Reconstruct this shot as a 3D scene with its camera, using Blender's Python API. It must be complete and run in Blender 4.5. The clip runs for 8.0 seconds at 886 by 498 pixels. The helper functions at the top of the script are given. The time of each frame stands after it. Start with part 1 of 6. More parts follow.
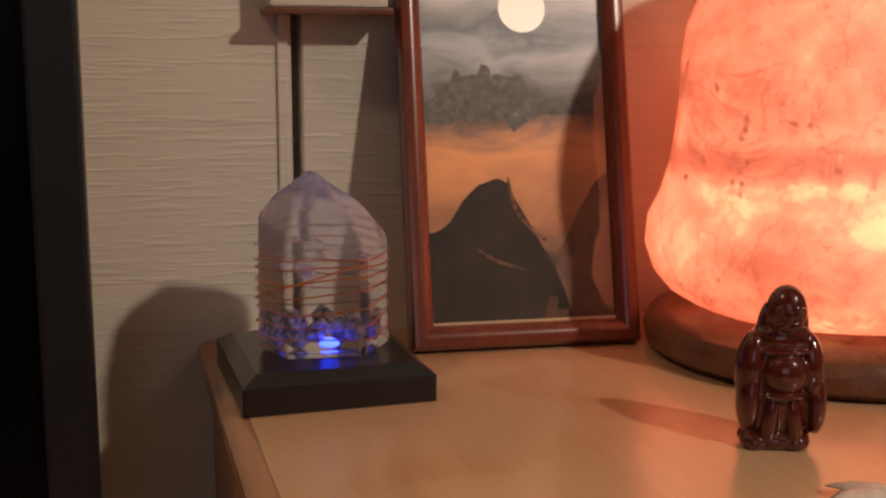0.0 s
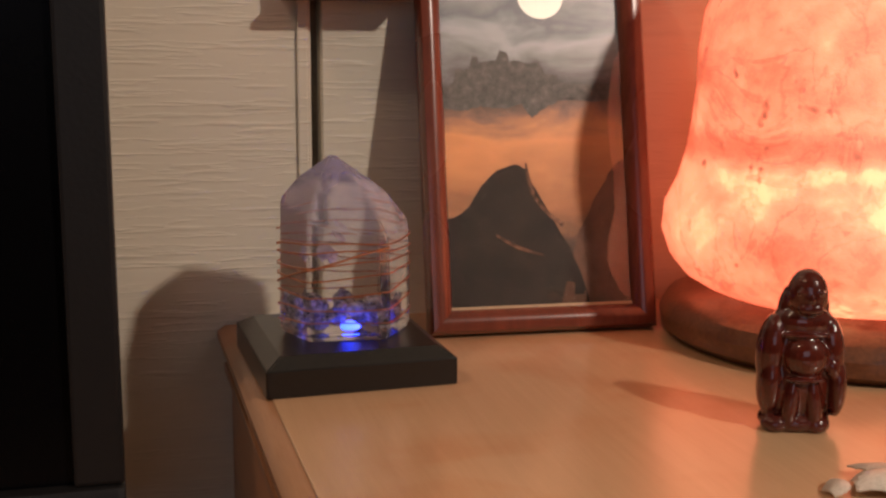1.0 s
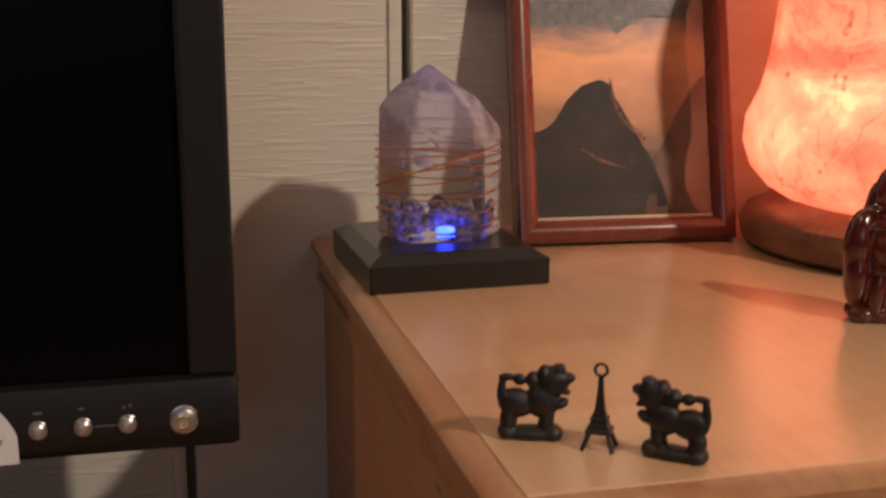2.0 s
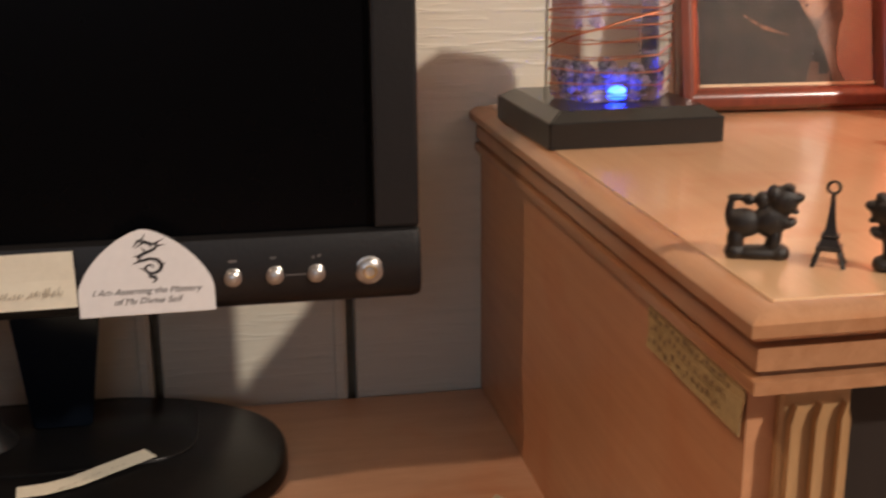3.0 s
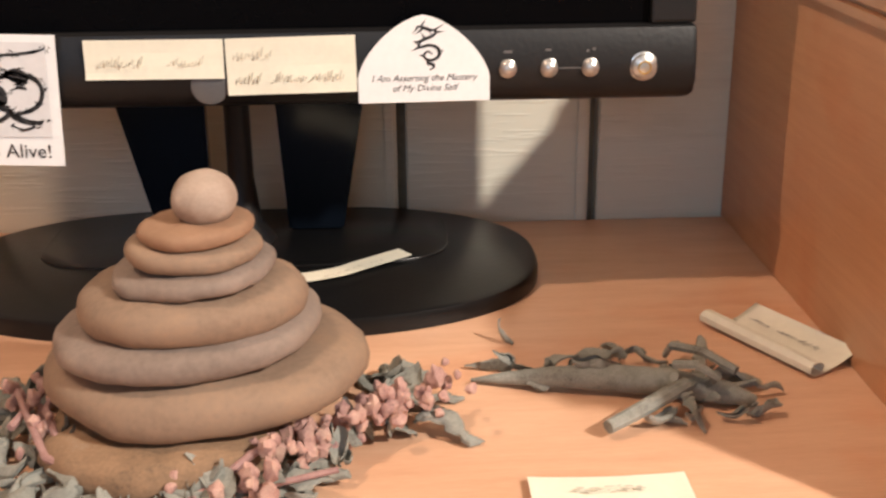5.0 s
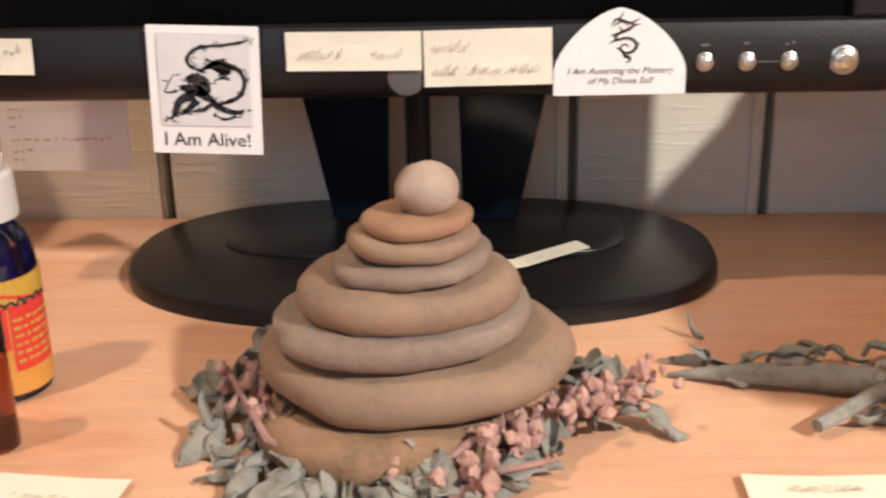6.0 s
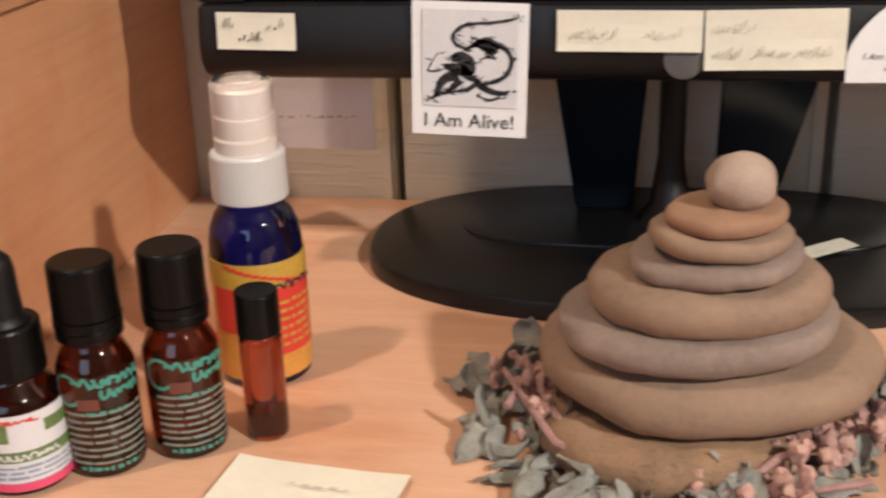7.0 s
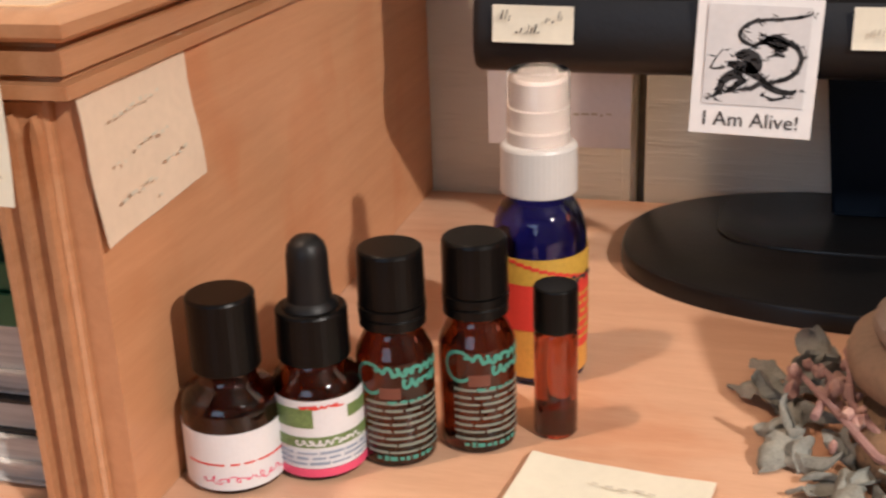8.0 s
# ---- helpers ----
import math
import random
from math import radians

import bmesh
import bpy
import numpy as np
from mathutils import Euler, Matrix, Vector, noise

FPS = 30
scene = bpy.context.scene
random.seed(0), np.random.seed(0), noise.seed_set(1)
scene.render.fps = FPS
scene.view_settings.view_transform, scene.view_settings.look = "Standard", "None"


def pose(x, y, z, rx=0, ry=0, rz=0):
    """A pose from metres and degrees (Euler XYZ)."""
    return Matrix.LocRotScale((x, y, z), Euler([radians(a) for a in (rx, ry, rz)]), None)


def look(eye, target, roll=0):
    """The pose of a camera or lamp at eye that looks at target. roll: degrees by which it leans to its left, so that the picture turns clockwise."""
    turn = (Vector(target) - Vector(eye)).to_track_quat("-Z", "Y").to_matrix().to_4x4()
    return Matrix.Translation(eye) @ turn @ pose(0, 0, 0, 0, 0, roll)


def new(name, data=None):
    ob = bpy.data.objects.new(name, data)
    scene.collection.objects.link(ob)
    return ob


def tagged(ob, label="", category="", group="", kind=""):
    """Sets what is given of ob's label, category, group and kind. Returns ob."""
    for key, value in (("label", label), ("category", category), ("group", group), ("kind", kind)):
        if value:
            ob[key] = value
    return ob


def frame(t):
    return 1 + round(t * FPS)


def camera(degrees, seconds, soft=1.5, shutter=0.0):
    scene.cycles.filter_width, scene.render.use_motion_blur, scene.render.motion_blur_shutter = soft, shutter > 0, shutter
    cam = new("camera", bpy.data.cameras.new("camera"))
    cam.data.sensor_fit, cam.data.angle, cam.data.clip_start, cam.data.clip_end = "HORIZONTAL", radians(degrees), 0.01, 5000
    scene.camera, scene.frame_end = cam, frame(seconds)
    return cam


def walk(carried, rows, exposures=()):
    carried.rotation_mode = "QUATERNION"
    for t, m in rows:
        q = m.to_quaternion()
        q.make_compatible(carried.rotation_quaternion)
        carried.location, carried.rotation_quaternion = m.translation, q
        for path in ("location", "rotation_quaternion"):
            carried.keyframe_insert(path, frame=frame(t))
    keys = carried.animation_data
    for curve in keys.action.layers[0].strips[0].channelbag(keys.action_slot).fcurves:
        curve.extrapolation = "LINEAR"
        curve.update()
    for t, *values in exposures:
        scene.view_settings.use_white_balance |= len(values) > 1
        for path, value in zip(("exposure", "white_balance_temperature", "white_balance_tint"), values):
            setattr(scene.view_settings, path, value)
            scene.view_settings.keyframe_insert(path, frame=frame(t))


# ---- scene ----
cam = camera(41.0, 8.0, 2.4, 0.3)
# seconds, eye, target, roll
ROWS = [
    (0, (0.011, 0.02, 1.109), (0.522, 1.921, 0.76), 0.2),
    (0.5, (0.003, 0.018, 1.112), (0.52, 1.916, 0.752), 0.2),
    (1, (0.0, 0.018, 1.106), (0.51, 1.917, 0.743), 0.4),
    (1.2, (0.001, 0.014, 1.106), (0.485, 1.917, 0.727), 0.3),
    (2.3, (-0.047, -0.009, 1.070), (0.374, 1.889, 0.606), 0.0),
    (2.5, (-0.055, -0.011, 1.064), (0.345, 1.884, 0.562), -0.2),
    (3, (-0.091, -0.014, 1.051), (0.231, 1.883, 0.505), -0.5),
    (3.5, (-0.112, -0.011, 1.032), (0.123, 1.886, 0.444), -0.1),
    (4, (-0.127, -0.010, 1.018), (0.066, 1.869, 0.362), 0.1),
    (4.2, (-0.131, -0.012, 1.011), (0.030, 1.870, 0.351), 0.0),
    (5.5, (-0.177, -0.027, 1.0), (-0.162, 1.84, 0.284), -1.0),
    (6, (-0.203, -0.026, 1.004), (-0.287, 1.84, 0.289), -1.3),
    (6.5, (-0.227, -0.016, 1.004), (-0.436, 1.835, 0.275), -1.5),
    (7, (-0.266, -0.004, 1.0), (-0.581, 1.827, 0.259), -1.9),
    (7.5, (-0.307, -0.001, 0.998), (-0.744, 1.806, 0.259), -2.2),
    (8, (-0.336, -0.011, 0.994), (-0.856, 1.78, 0.272), -2.1),
]
EXPOSURES = [(0, -1.36, 7000, 24), (1, -1.08, 6800, 23), (2.5, -0.76, 6600, 21), (3.0, -0.15, 6450, 18), (3.5, 0.48, 6400, 15), (4.0, 0.86, 6350, 15), (5.5, 0.88, 6000, 14), (6.5, 0.74, 5850, 13), (7.5, 0.52, 5850, 14), (8, 0.62, 5900, 15)]
walk(cam, [(t, look(eye, target, roll)) for t, eye, target, roll in ROWS], EXPOSURES)

# ---- world and lamps ----
world = bpy.data.worlds.new("night")
world.use_nodes = True
world.node_tree.nodes["Background"].inputs[0].default_value = (0.01, 0.01, 0.012, 1)
world.node_tree.nodes["Background"].inputs[1].default_value = 0.1
scene.world = world


def room_lamp(name, place, watts, colour, radius):
    data = bpy.data.lights.new(name, "POINT")
    data.energy, data.color, data.shadow_soft_size = watts, colour, radius
    ob = new(name, data)
    ob.location = place
    return ob


LAMP_RIGHT, LAMP_LEFT = (1.00, -0.70, 2.02), (-1.07, -0.08, 2.65)
room_lamp("bulb_light_right", LAMP_RIGHT, 122, (1.0, 0.885, 0.72), 0.04)
room_lamp("bulb_light_left", LAMP_LEFT, 50, (1.0, 0.71, 0.47), 0.05)
# dusk sky in the window of the south wall
WIN_X0, WIN_X1, WIN_Z0, WIN_Z1 = -1.50, -0.10, 1.10, 2.20
dusk = bpy.data.lights.new("window_dusk", "AREA")
dusk.shape, dusk.size, dusk.size_y = "RECTANGLE", WIN_X1 - WIN_X0 - 0.10, WIN_Z1 - WIN_Z0 - 0.10
dusk.energy, dusk.color = 6.5, (0.66, 0.82, 1.0)
new("window_dusk", dusk).matrix_basis = pose((WIN_X0 + WIN_X1) / 2, -2.385, (WIN_Z0 + WIN_Z1) / 2, 90)


# ---- materials ----
def nodes_of(name):
    m = bpy.data.materials.new(name)
    m.use_nodes = True
    nt = m.node_tree
    return m, nt, nt.nodes["Principled BSDF"]


def add(nt, kind, **values):
    n = nt.nodes.new(kind)
    for key, value in values.items():
        n.inputs[key.replace("_", " ")].default_value = value
    return n


def coords(nt, scale=(1, 1, 1), world_space=False):
    tc = nt.nodes.new("ShaderNodeTexCoord")
    mp = nt.nodes.new("ShaderNodeMapping")
    mp.inputs["Scale"].default_value = scale
    if world_space:
        geo = nt.nodes.new("ShaderNodeNewGeometry")
        nt.links.new(geo.outputs["Position"], mp.inputs["Vector"])
    else:
        nt.links.new(tc.outputs["Object"], mp.inputs["Vector"])
    return mp.outputs["Vector"]


def ramp(nt, fac, stops):
    r = nt.nodes.new("ShaderNodeValToRGB")
    el = r.color_ramp.elements
    while len(el) < len(stops):
        el.new(0.5)
    for e, (p, c) in zip(el, stops):
        e.position, e.color = p, (*c, 1)
    nt.links.new(fac, r.inputs["Fac"])
    return r.outputs["Color"]


def bump(nt, bsdf, height, strength, distance=0.001):
    b = add(nt, "ShaderNodeBump", Strength=strength, Distance=distance)
    nt.links.new(height, b.inputs["Height"])
    nt.links.new(b.outputs["Normal"], bsdf.inputs["Normal"])


def plain(name, colour, rough=0.5, metal=0.0, vary=0.15, scale=60, bumpy=0.15, spec=0.5, coat=0.0):
    """A painted, moulded or mineral surface: one colour that drifts at two scales, with fine relief."""
    m, nt, b = nodes_of(name)
    v = coords(nt, world_space=False)
    n1 = add(nt, "ShaderNodeTexNoise", Scale=scale, Detail=4)
    n2 = add(nt, "ShaderNodeTexNoise", Scale=scale * 9, Detail=3)
    nt.links.new(v, n1.inputs["Vector"]), nt.links.new(v, n2.inputs["Vector"])
    mix = add(nt, "ShaderNodeMath")
    nt.links.new(n1.outputs["Fac"], mix.inputs[0]), nt.links.new(n2.outputs["Fac"], mix.inputs[1])
    lo, hi = [c * (1 - vary) for c in colour], [min(1, c * (1 + vary)) for c in colour]
    half = add(nt, "ShaderNodeMath")
    half.operation, half.inputs[1].default_value = "MULTIPLY", 0.5
    nt.links.new(mix.outputs[0], half.inputs[0])
    nt.links.new(ramp(nt, half.outputs[0], [(0.35, lo), (0.65, hi)]), b.inputs["Base Color"])
    b.inputs["Roughness"].default_value, b.inputs["Metallic"].default_value = rough, metal
    b.inputs["Specular IOR Level"].default_value, b.inputs["Coat Weight"].default_value = spec, coat
    if bumpy:
        bump(nt, b, n2.outputs["Fac"], bumpy, 0.0006)
    return m


def wood(name, light, dark, along=(1.5, 30, 30), rough=0.35, coat=0.3, line=6.0, haze=0.17):
    """Clear-coated timber with grain along one axis."""
    m, nt, b = nodes_of(name)
    v = coords(nt, along, True)
    n = add(nt, "ShaderNodeTexNoise", Scale=line, Detail=6, Roughness=0.6, Distortion=0.4)
    f = add(nt, "ShaderNodeTexNoise", Scale=line * 9, Detail=3)
    big = add(nt, "ShaderNodeTexNoise", Scale=7, Detail=2)
    nt.links.new(v, n.inputs["Vector"]), nt.links.new(v, f.inputs["Vector"])
    nt.links.new(coords(nt, (1, 1, 1), True), big.inputs["Vector"])
    s = add(nt, "ShaderNodeMix")
    s.inputs[0].default_value = 0.3
    nt.links.new(n.outputs["Fac"], s.inputs[2]), nt.links.new(f.outputs["Fac"], s.inputs[3])
    s2 = add(nt, "ShaderNodeMix")
    s2.inputs[0].default_value = 0.35
    nt.links.new(s.outputs[0], s2.inputs[2]), nt.links.new(big.outputs["Fac"], s2.inputs[3])
    st = add(nt, "ShaderNodeTexNoise", Scale=11, Detail=3, Roughness=0.5, Distortion=0.6)
    nt.links.new(coords(nt, (1, 1.6, 1), True), st.inputs["Vector"])
    stain = add(nt, "ShaderNodeMix")
    stain.data_type, stain.blend_type = "RGBA", "MULTIPLY"
    amount = add(nt, "ShaderNodeMapRange")
    amount.inputs["From Min"].default_value, amount.inputs["From Max"].default_value, amount.inputs["To Max"].default_value = 0.52, 0.68, 0.55
    nt.links.new(st.outputs["Fac"], amount.inputs["Value"]), nt.links.new(amount.outputs[0], stain.inputs[0])
    nt.links.new(ramp(nt, s2.outputs[0], [(0.36, dark), (0.62, light)]), stain.inputs[6])
    stain.inputs[7].default_value = (0.92, 0.72, 0.60, 1)
    nt.links.new(stain.outputs[2], b.inputs["Base Color"])
    rr = add(nt, "ShaderNodeMapRange")
    rr.inputs["To Min"].default_value, rr.inputs["To Max"].default_value = rough - 0.08, rough + 0.12
    nt.links.new(big.outputs["Fac"], rr.inputs["Value"]), nt.links.new(rr.outputs[0], b.inputs["Roughness"])
    b.inputs["Coat Weight"].default_value, b.inputs["Coat Roughness"].default_value = coat, haze
    bump(nt, b, s.outputs[0], 0.12, 0.0005)
    return m


def glass(name, colour, rough=0.03, ior=1.5):
    m, nt, b = nodes_of(name)
    b.inputs["Base Color"].default_value = (*colour, 1)
    b.inputs["Transmission Weight"].default_value = 1
    b.inputs["Roughness"].default_value, b.inputs["IOR"].default_value = rough, ior
    return m


def wall_paint():
    m, nt, b = nodes_of("old_white_paint_on_boards")
    v = coords(nt, (1.8, 1.8, 17), True)
    n = add(nt, "ShaderNodeTexNoise", Scale=5, Detail=5, Roughness=0.7)
    n2 = add(nt, "ShaderNodeTexNoise", Scale=14, Detail=4)
    nt.links.new(v, n.inputs["Vector"]), nt.links.new(coords(nt, (1, 1, 1), True), n2.inputs["Vector"])
    s = add(nt, "ShaderNodeMix")
    s.inputs[0].default_value = 0.4
    nt.links.new(n.outputs["Fac"], s.inputs[2]), nt.links.new(n2.outputs["Fac"], s.inputs[3])
    nt.links.new(ramp(nt, s.outputs[0], [(0.3, (0.60, 0.57, 0.47)), (0.5, (0.69, 0.66, 0.55))]), b.inputs["Base Color"])
    b.inputs["Roughness"].default_value = 0.36
    # few long brush ridges over a nearly even coat
    rn = add(nt, "ShaderNodeTexNoise", Scale=5, Detail=3, Roughness=0.55, Distortion=0.2)
    nt.links.new(coords(nt, (5, 5, 75), True), rn.inputs["Vector"])
    ridge = add(nt, "ShaderNodeMapRange")
    ridge.inputs["From Min"].default_value, ridge.inputs["From Max"].default_value = 0.53, 0.66
    nt.links.new(rn.outputs["Fac"], ridge.inputs["Value"])
    both = add(nt, "ShaderNodeMath")
    both.operation, both.inputs[1].default_value = "MULTIPLY_ADD", 0.28
    nt.links.new(n.outputs["Fac"], both.inputs[0]), nt.links.new(ridge.outputs[0], both.inputs[2])
    bump(nt, b, both.outputs[0], 0.34, 0.0014)
    return m


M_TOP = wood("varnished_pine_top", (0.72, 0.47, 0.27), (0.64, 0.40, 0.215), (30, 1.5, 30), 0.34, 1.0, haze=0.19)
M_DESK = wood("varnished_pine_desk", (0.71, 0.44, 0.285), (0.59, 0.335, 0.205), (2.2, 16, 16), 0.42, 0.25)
# same pine as the desk; shade on upright faces is put into this darker colour
M_SIDE = wood("varnished_pine_shaded_side", (0.56, 0.285, 0.145), (0.46, 0.22, 0.105), (30, 1.5, 30), 0.40, 0.25)
M_MOULD = wood("pine_moulding", (0.49, 0.255, 0.13), (0.37, 0.175, 0.08), (30, 1.5, 30), 0.33, 0.4)
M_PILASTER = wood("worn_gilt_pine", (0.47, 0.29, 0.135), (0.33, 0.18, 0.075), (40, 40, 3), 0.40, 0.3)
# near-black colour that stands in for shade inside the right cabinet
M_CAVITYSHADE = wood("cavity_shade_black", (0.012, 0.008, 0.006), (0.006, 0.004, 0.003), (30, 30, 2), 0.6, 0.0)
M_WALL = wall_paint()
# unseen walls and ceiling, coloured this dark to hold back bounced light
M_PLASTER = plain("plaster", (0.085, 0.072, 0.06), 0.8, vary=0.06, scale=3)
M_FLOOR = wood("floor_boards", (0.22, 0.12, 0.06), (0.14, 0.07, 0.035), (1, 14, 1), 0.4, 0.1)
M_BLACK = plain("black_plastic", (0.0085, 0.0083, 0.0088), 0.45, vary=0.1, scale=40, bumpy=0.25, spec=0.42)
M_SCREEN = plain("dark_screen", (0.002, 0.002, 0.0025), 0.25, vary=0.02, scale=5, bumpy=0, spec=0.08)
M_BASEBLACK = plain("satin_black_foot", (0.006, 0.006, 0.0065), 0.30, vary=0.12, scale=30, bumpy=0.12, spec=0.35)
# the blue in this near-black colour imitates cool light reflected on the legs
M_BLUEGREY = plain("bluish_sheen_black", (0.006, 0.010, 0.018), 0.2, vary=0.08, scale=10, bumpy=0)
M_SILVER = plain("silver_button", (0.62, 0.61, 0.58), 0.3, metal=0.85, vary=0.08, scale=80, bumpy=0.05)
M_GREY = plain("grey_badge", (0.16, 0.155, 0.155), 0.4, metal=0.4, vary=0.05, scale=50, bumpy=0)
M_WHITEPAPER = plain("white_paper", (0.80, 0.80, 0.80), 0.75, vary=0.03, scale=30, bumpy=0.08)
M_GREYPAPER = plain("grey_print_ground", (0.66, 0.66, 0.67), 0.75, vary=0.05, scale=30, bumpy=0)
M_YELLOW = plain("pale_yellow_paper", (0.73, 0.70, 0.58), 0.8, vary=0.04, scale=30, bumpy=0.1)
M_CREAM = plain("cream_paper", (0.62, 0.50, 0.38), 0.8, vary=0.05, scale=30, bumpy=0.1)
M_OLDPAPER = plain("old_yellow_paper", (0.42, 0.31, 0.145), 0.75, vary=0.15, scale=60, bumpy=0.1)
M_INK = plain("printed_ink", (0.03, 0.03, 0.032), 0.6, vary=0.1, scale=100, bumpy=0)
M_FAINTINK = plain("faint_pencil", (0.53, 0.50, 0.41), 0.7, vary=0.1, scale=100, bumpy=0)
M_BROWNINK = plain("faded_brown_ink", (0.20, 0.13, 0.06), 0.7, vary=0.1, scale=100, bumpy=0)
M_GAP = plain("bare_board_joint", (0.26, 0.21, 0.15), 0.8, vary=0.2, scale=30, bumpy=0.1)
M_STAND = plain("black_lacquered_wood", (0.008, 0.0075, 0.0075), 0.28, vary=0.15, scale=40, bumpy=0.1, coat=0.2)
M_FRAME = wood("mahogany_frame", (0.20, 0.050, 0.026), (0.11, 0.026, 0.014), (30, 30, 2), 0.25, 0.5)


# ---- mesh helpers ----
def part(name, bm, material, parent=None, label="", smooth=False):
    """Links a bmesh as one mesh object under a thing or a part."""
    me = bpy.data.meshes.new(name)
    bmesh.ops.recalc_face_normals(bm, faces=bm.faces)
    if smooth:
        for f in bm.faces:
            f.smooth = True
    bm.to_mesh(me)
    bm.free()
    if smooth:
        me.set_sharp_from_angle(angle=radians(38))
    me.materials.append(material)
    ob = new(name, me)
    if parent is not None:
        ob.parent = parent
    if label:
        ob["label"] = label
    if name in ("writing", "print_line", "print_mark", "button_mark"):
        ob["kind"] = "stuff"
    return ob


def thing(name, m, label, category, group=""):
    ob = new(name)
    ob.empty_display_size = 0.02
    ob.matrix_basis = m
    return tagged(ob, label, category, group)


def box(x0, x1, y0, y1, z0, z1, bevel=0.0, seg=2, bm=None):
    own = bmesh.new()
    bmesh.ops.create_cube(own, size=1)
    for v in own.verts:
        v.co = Vector(((x0 + x1) / 2 + v.co.x * (x1 - x0), (y0 + y1) / 2 + v.co.y * (y1 - y0), (z0 + z1) / 2 + v.co.z * (z1 - z0)))
    if bevel:
        bmesh.ops.bevel(own, geom=own.edges[:], offset=bevel, segments=seg, profile=0.6, affect="EDGES")
    return merge(bm, own) if bm else own


def merge(bm, other):
    me = bpy.data.meshes.new("tmp")
    other.to_mesh(me)
    other.free()
    bm.from_mesh(me)
    bpy.data.meshes.remove(me)
    return bm


def lathe(profile, seg=32, bm=None, cx=0.0, cy=0.0, wobble=0.0, squash=1.0, seed=0):
    """Turns (radius, height) pairs about z."""
    bm = bm or bmesh.new()
    rings = []
    for r, z in profile:
        if r < 1e-6:
            rings.append([bm.verts.new((cx, cy, z))])
            continue
        ring = []
        for i in range(seg):
            a = 2 * math.pi * i / seg
            k = 1 + wobble * noise.noise(Vector((math.cos(a) * 1.3 + seed, math.sin(a) * 1.3, z * 20)))
            ring.append(bm.verts.new((cx + r * k * math.cos(a), cy + r * k * math.sin(a) * squash, z)))
        rings.append(ring)
    for a, b in zip(rings, rings[1:]):
        for i in range(seg):
            j = (i + 1) % seg
            if len(a) == 1 and len(b) > 1:
                bm.faces.new((a[0], b[i], b[j]))
            elif len(b) == 1 and len(a) > 1:
                bm.faces.new((a[i], a[j], b[0]))
            elif len(a) > 1:
                bm.faces.new((a[i], a[j], b[j], b[i]))
    return bm


def tube(points, radius, seg=8, bm=None, taper=None):
    """A round bar along a line of points."""
    bm = bm or bmesh.new()
    pts = [Vector(p) for p in points]
    rings = []
    for i, p in enumerate(pts):
        d = (pts[min(i + 1, len(pts) - 1)] - pts[max(i - 1, 0)]).normalized()
        side = d.cross(Vector((0.13, 0.21, 0.97))).normalized()
        up = side.cross(d)
        r = radius * (taper[i] if taper else 1)
        rings.append([bm.verts.new(p + r * (math.cos(2 * math.pi * k / seg) * side + math.sin(2 * math.pi * k / seg) * up)) for k in range(seg)])
    for a, b in zip(rings, rings[1:]):
        for k in range(seg):
            bm.faces.new((a[k], a[(k + 1) % seg], b[(k + 1) % seg], b[k]))
    bm.faces.new(rings[0][::-1]), bm.faces.new(rings[-1])
    return bm


def prism(outline, y0, y1, bm=None):
    """An outline in x and z, given depth from y0 to y1."""
    bm = bm or bmesh.new()
    a = [bm.verts.new((x, y0, z)) for x, z in outline]
    b = [bm.verts.new((x, y1, z)) for x, z in outline]
    bm.faces.new(a), bm.faces.new(b[::-1])
    for i in range(len(a)):
        j = (i + 1) % len(a)
        bm.faces.new((a[i], b[i], b[j], a[j]))
    return bm


def slab(outline, z0, z1, bm=None, inset=0.0):
    """An outline in x and y, given height, its upper rim drawn in by inset."""
    bm = bm or bmesh.new()
    cx, cy = sum(p[0] for p in outline) / len(outline), sum(p[1] for p in outline) / len(outline)
    levels = [(z0, 1.0)] + ([(z1 - inset, 1.0), (z1 - inset * 0.3, 1 - inset * 2.2), (z1, 1 - inset * 7)] if inset else [(z1, 1.0)])
    rings = [[bm.verts.new((cx + (x - cx) * k, cy + (y - cy) * k, z)) for x, y in outline] for z, k in levels]
    bm.faces.new(rings[0][::-1]), bm.faces.new(rings[-1])
    n = len(outline)
    for a, b in zip(rings, rings[1:]):
        for i in range(n):
            bm.faces.new((a[i], a[(i + 1) % n], b[(i + 1) % n], b[i]))
    return bm


def sweep(profile, path, bm=None):
    """Carries a moulding's profile (out, up) along a path of (x, y, outward x, outward y)."""
    bm = bm or bmesh.new()
    rings = [[bm.verts.new((x + ox * o, y + oy * o, z)) for o, z in profile] for x, y, ox, oy in path]
    for a, b in zip(rings, rings[1:]):
        for i in range(len(a) - 1):
            bm.faces.new((a[i], a[i + 1], b[i + 1], b[i]))
    bm.faces.new(rings[0]), bm.faces.new(rings[-1][::-1])
    return bm


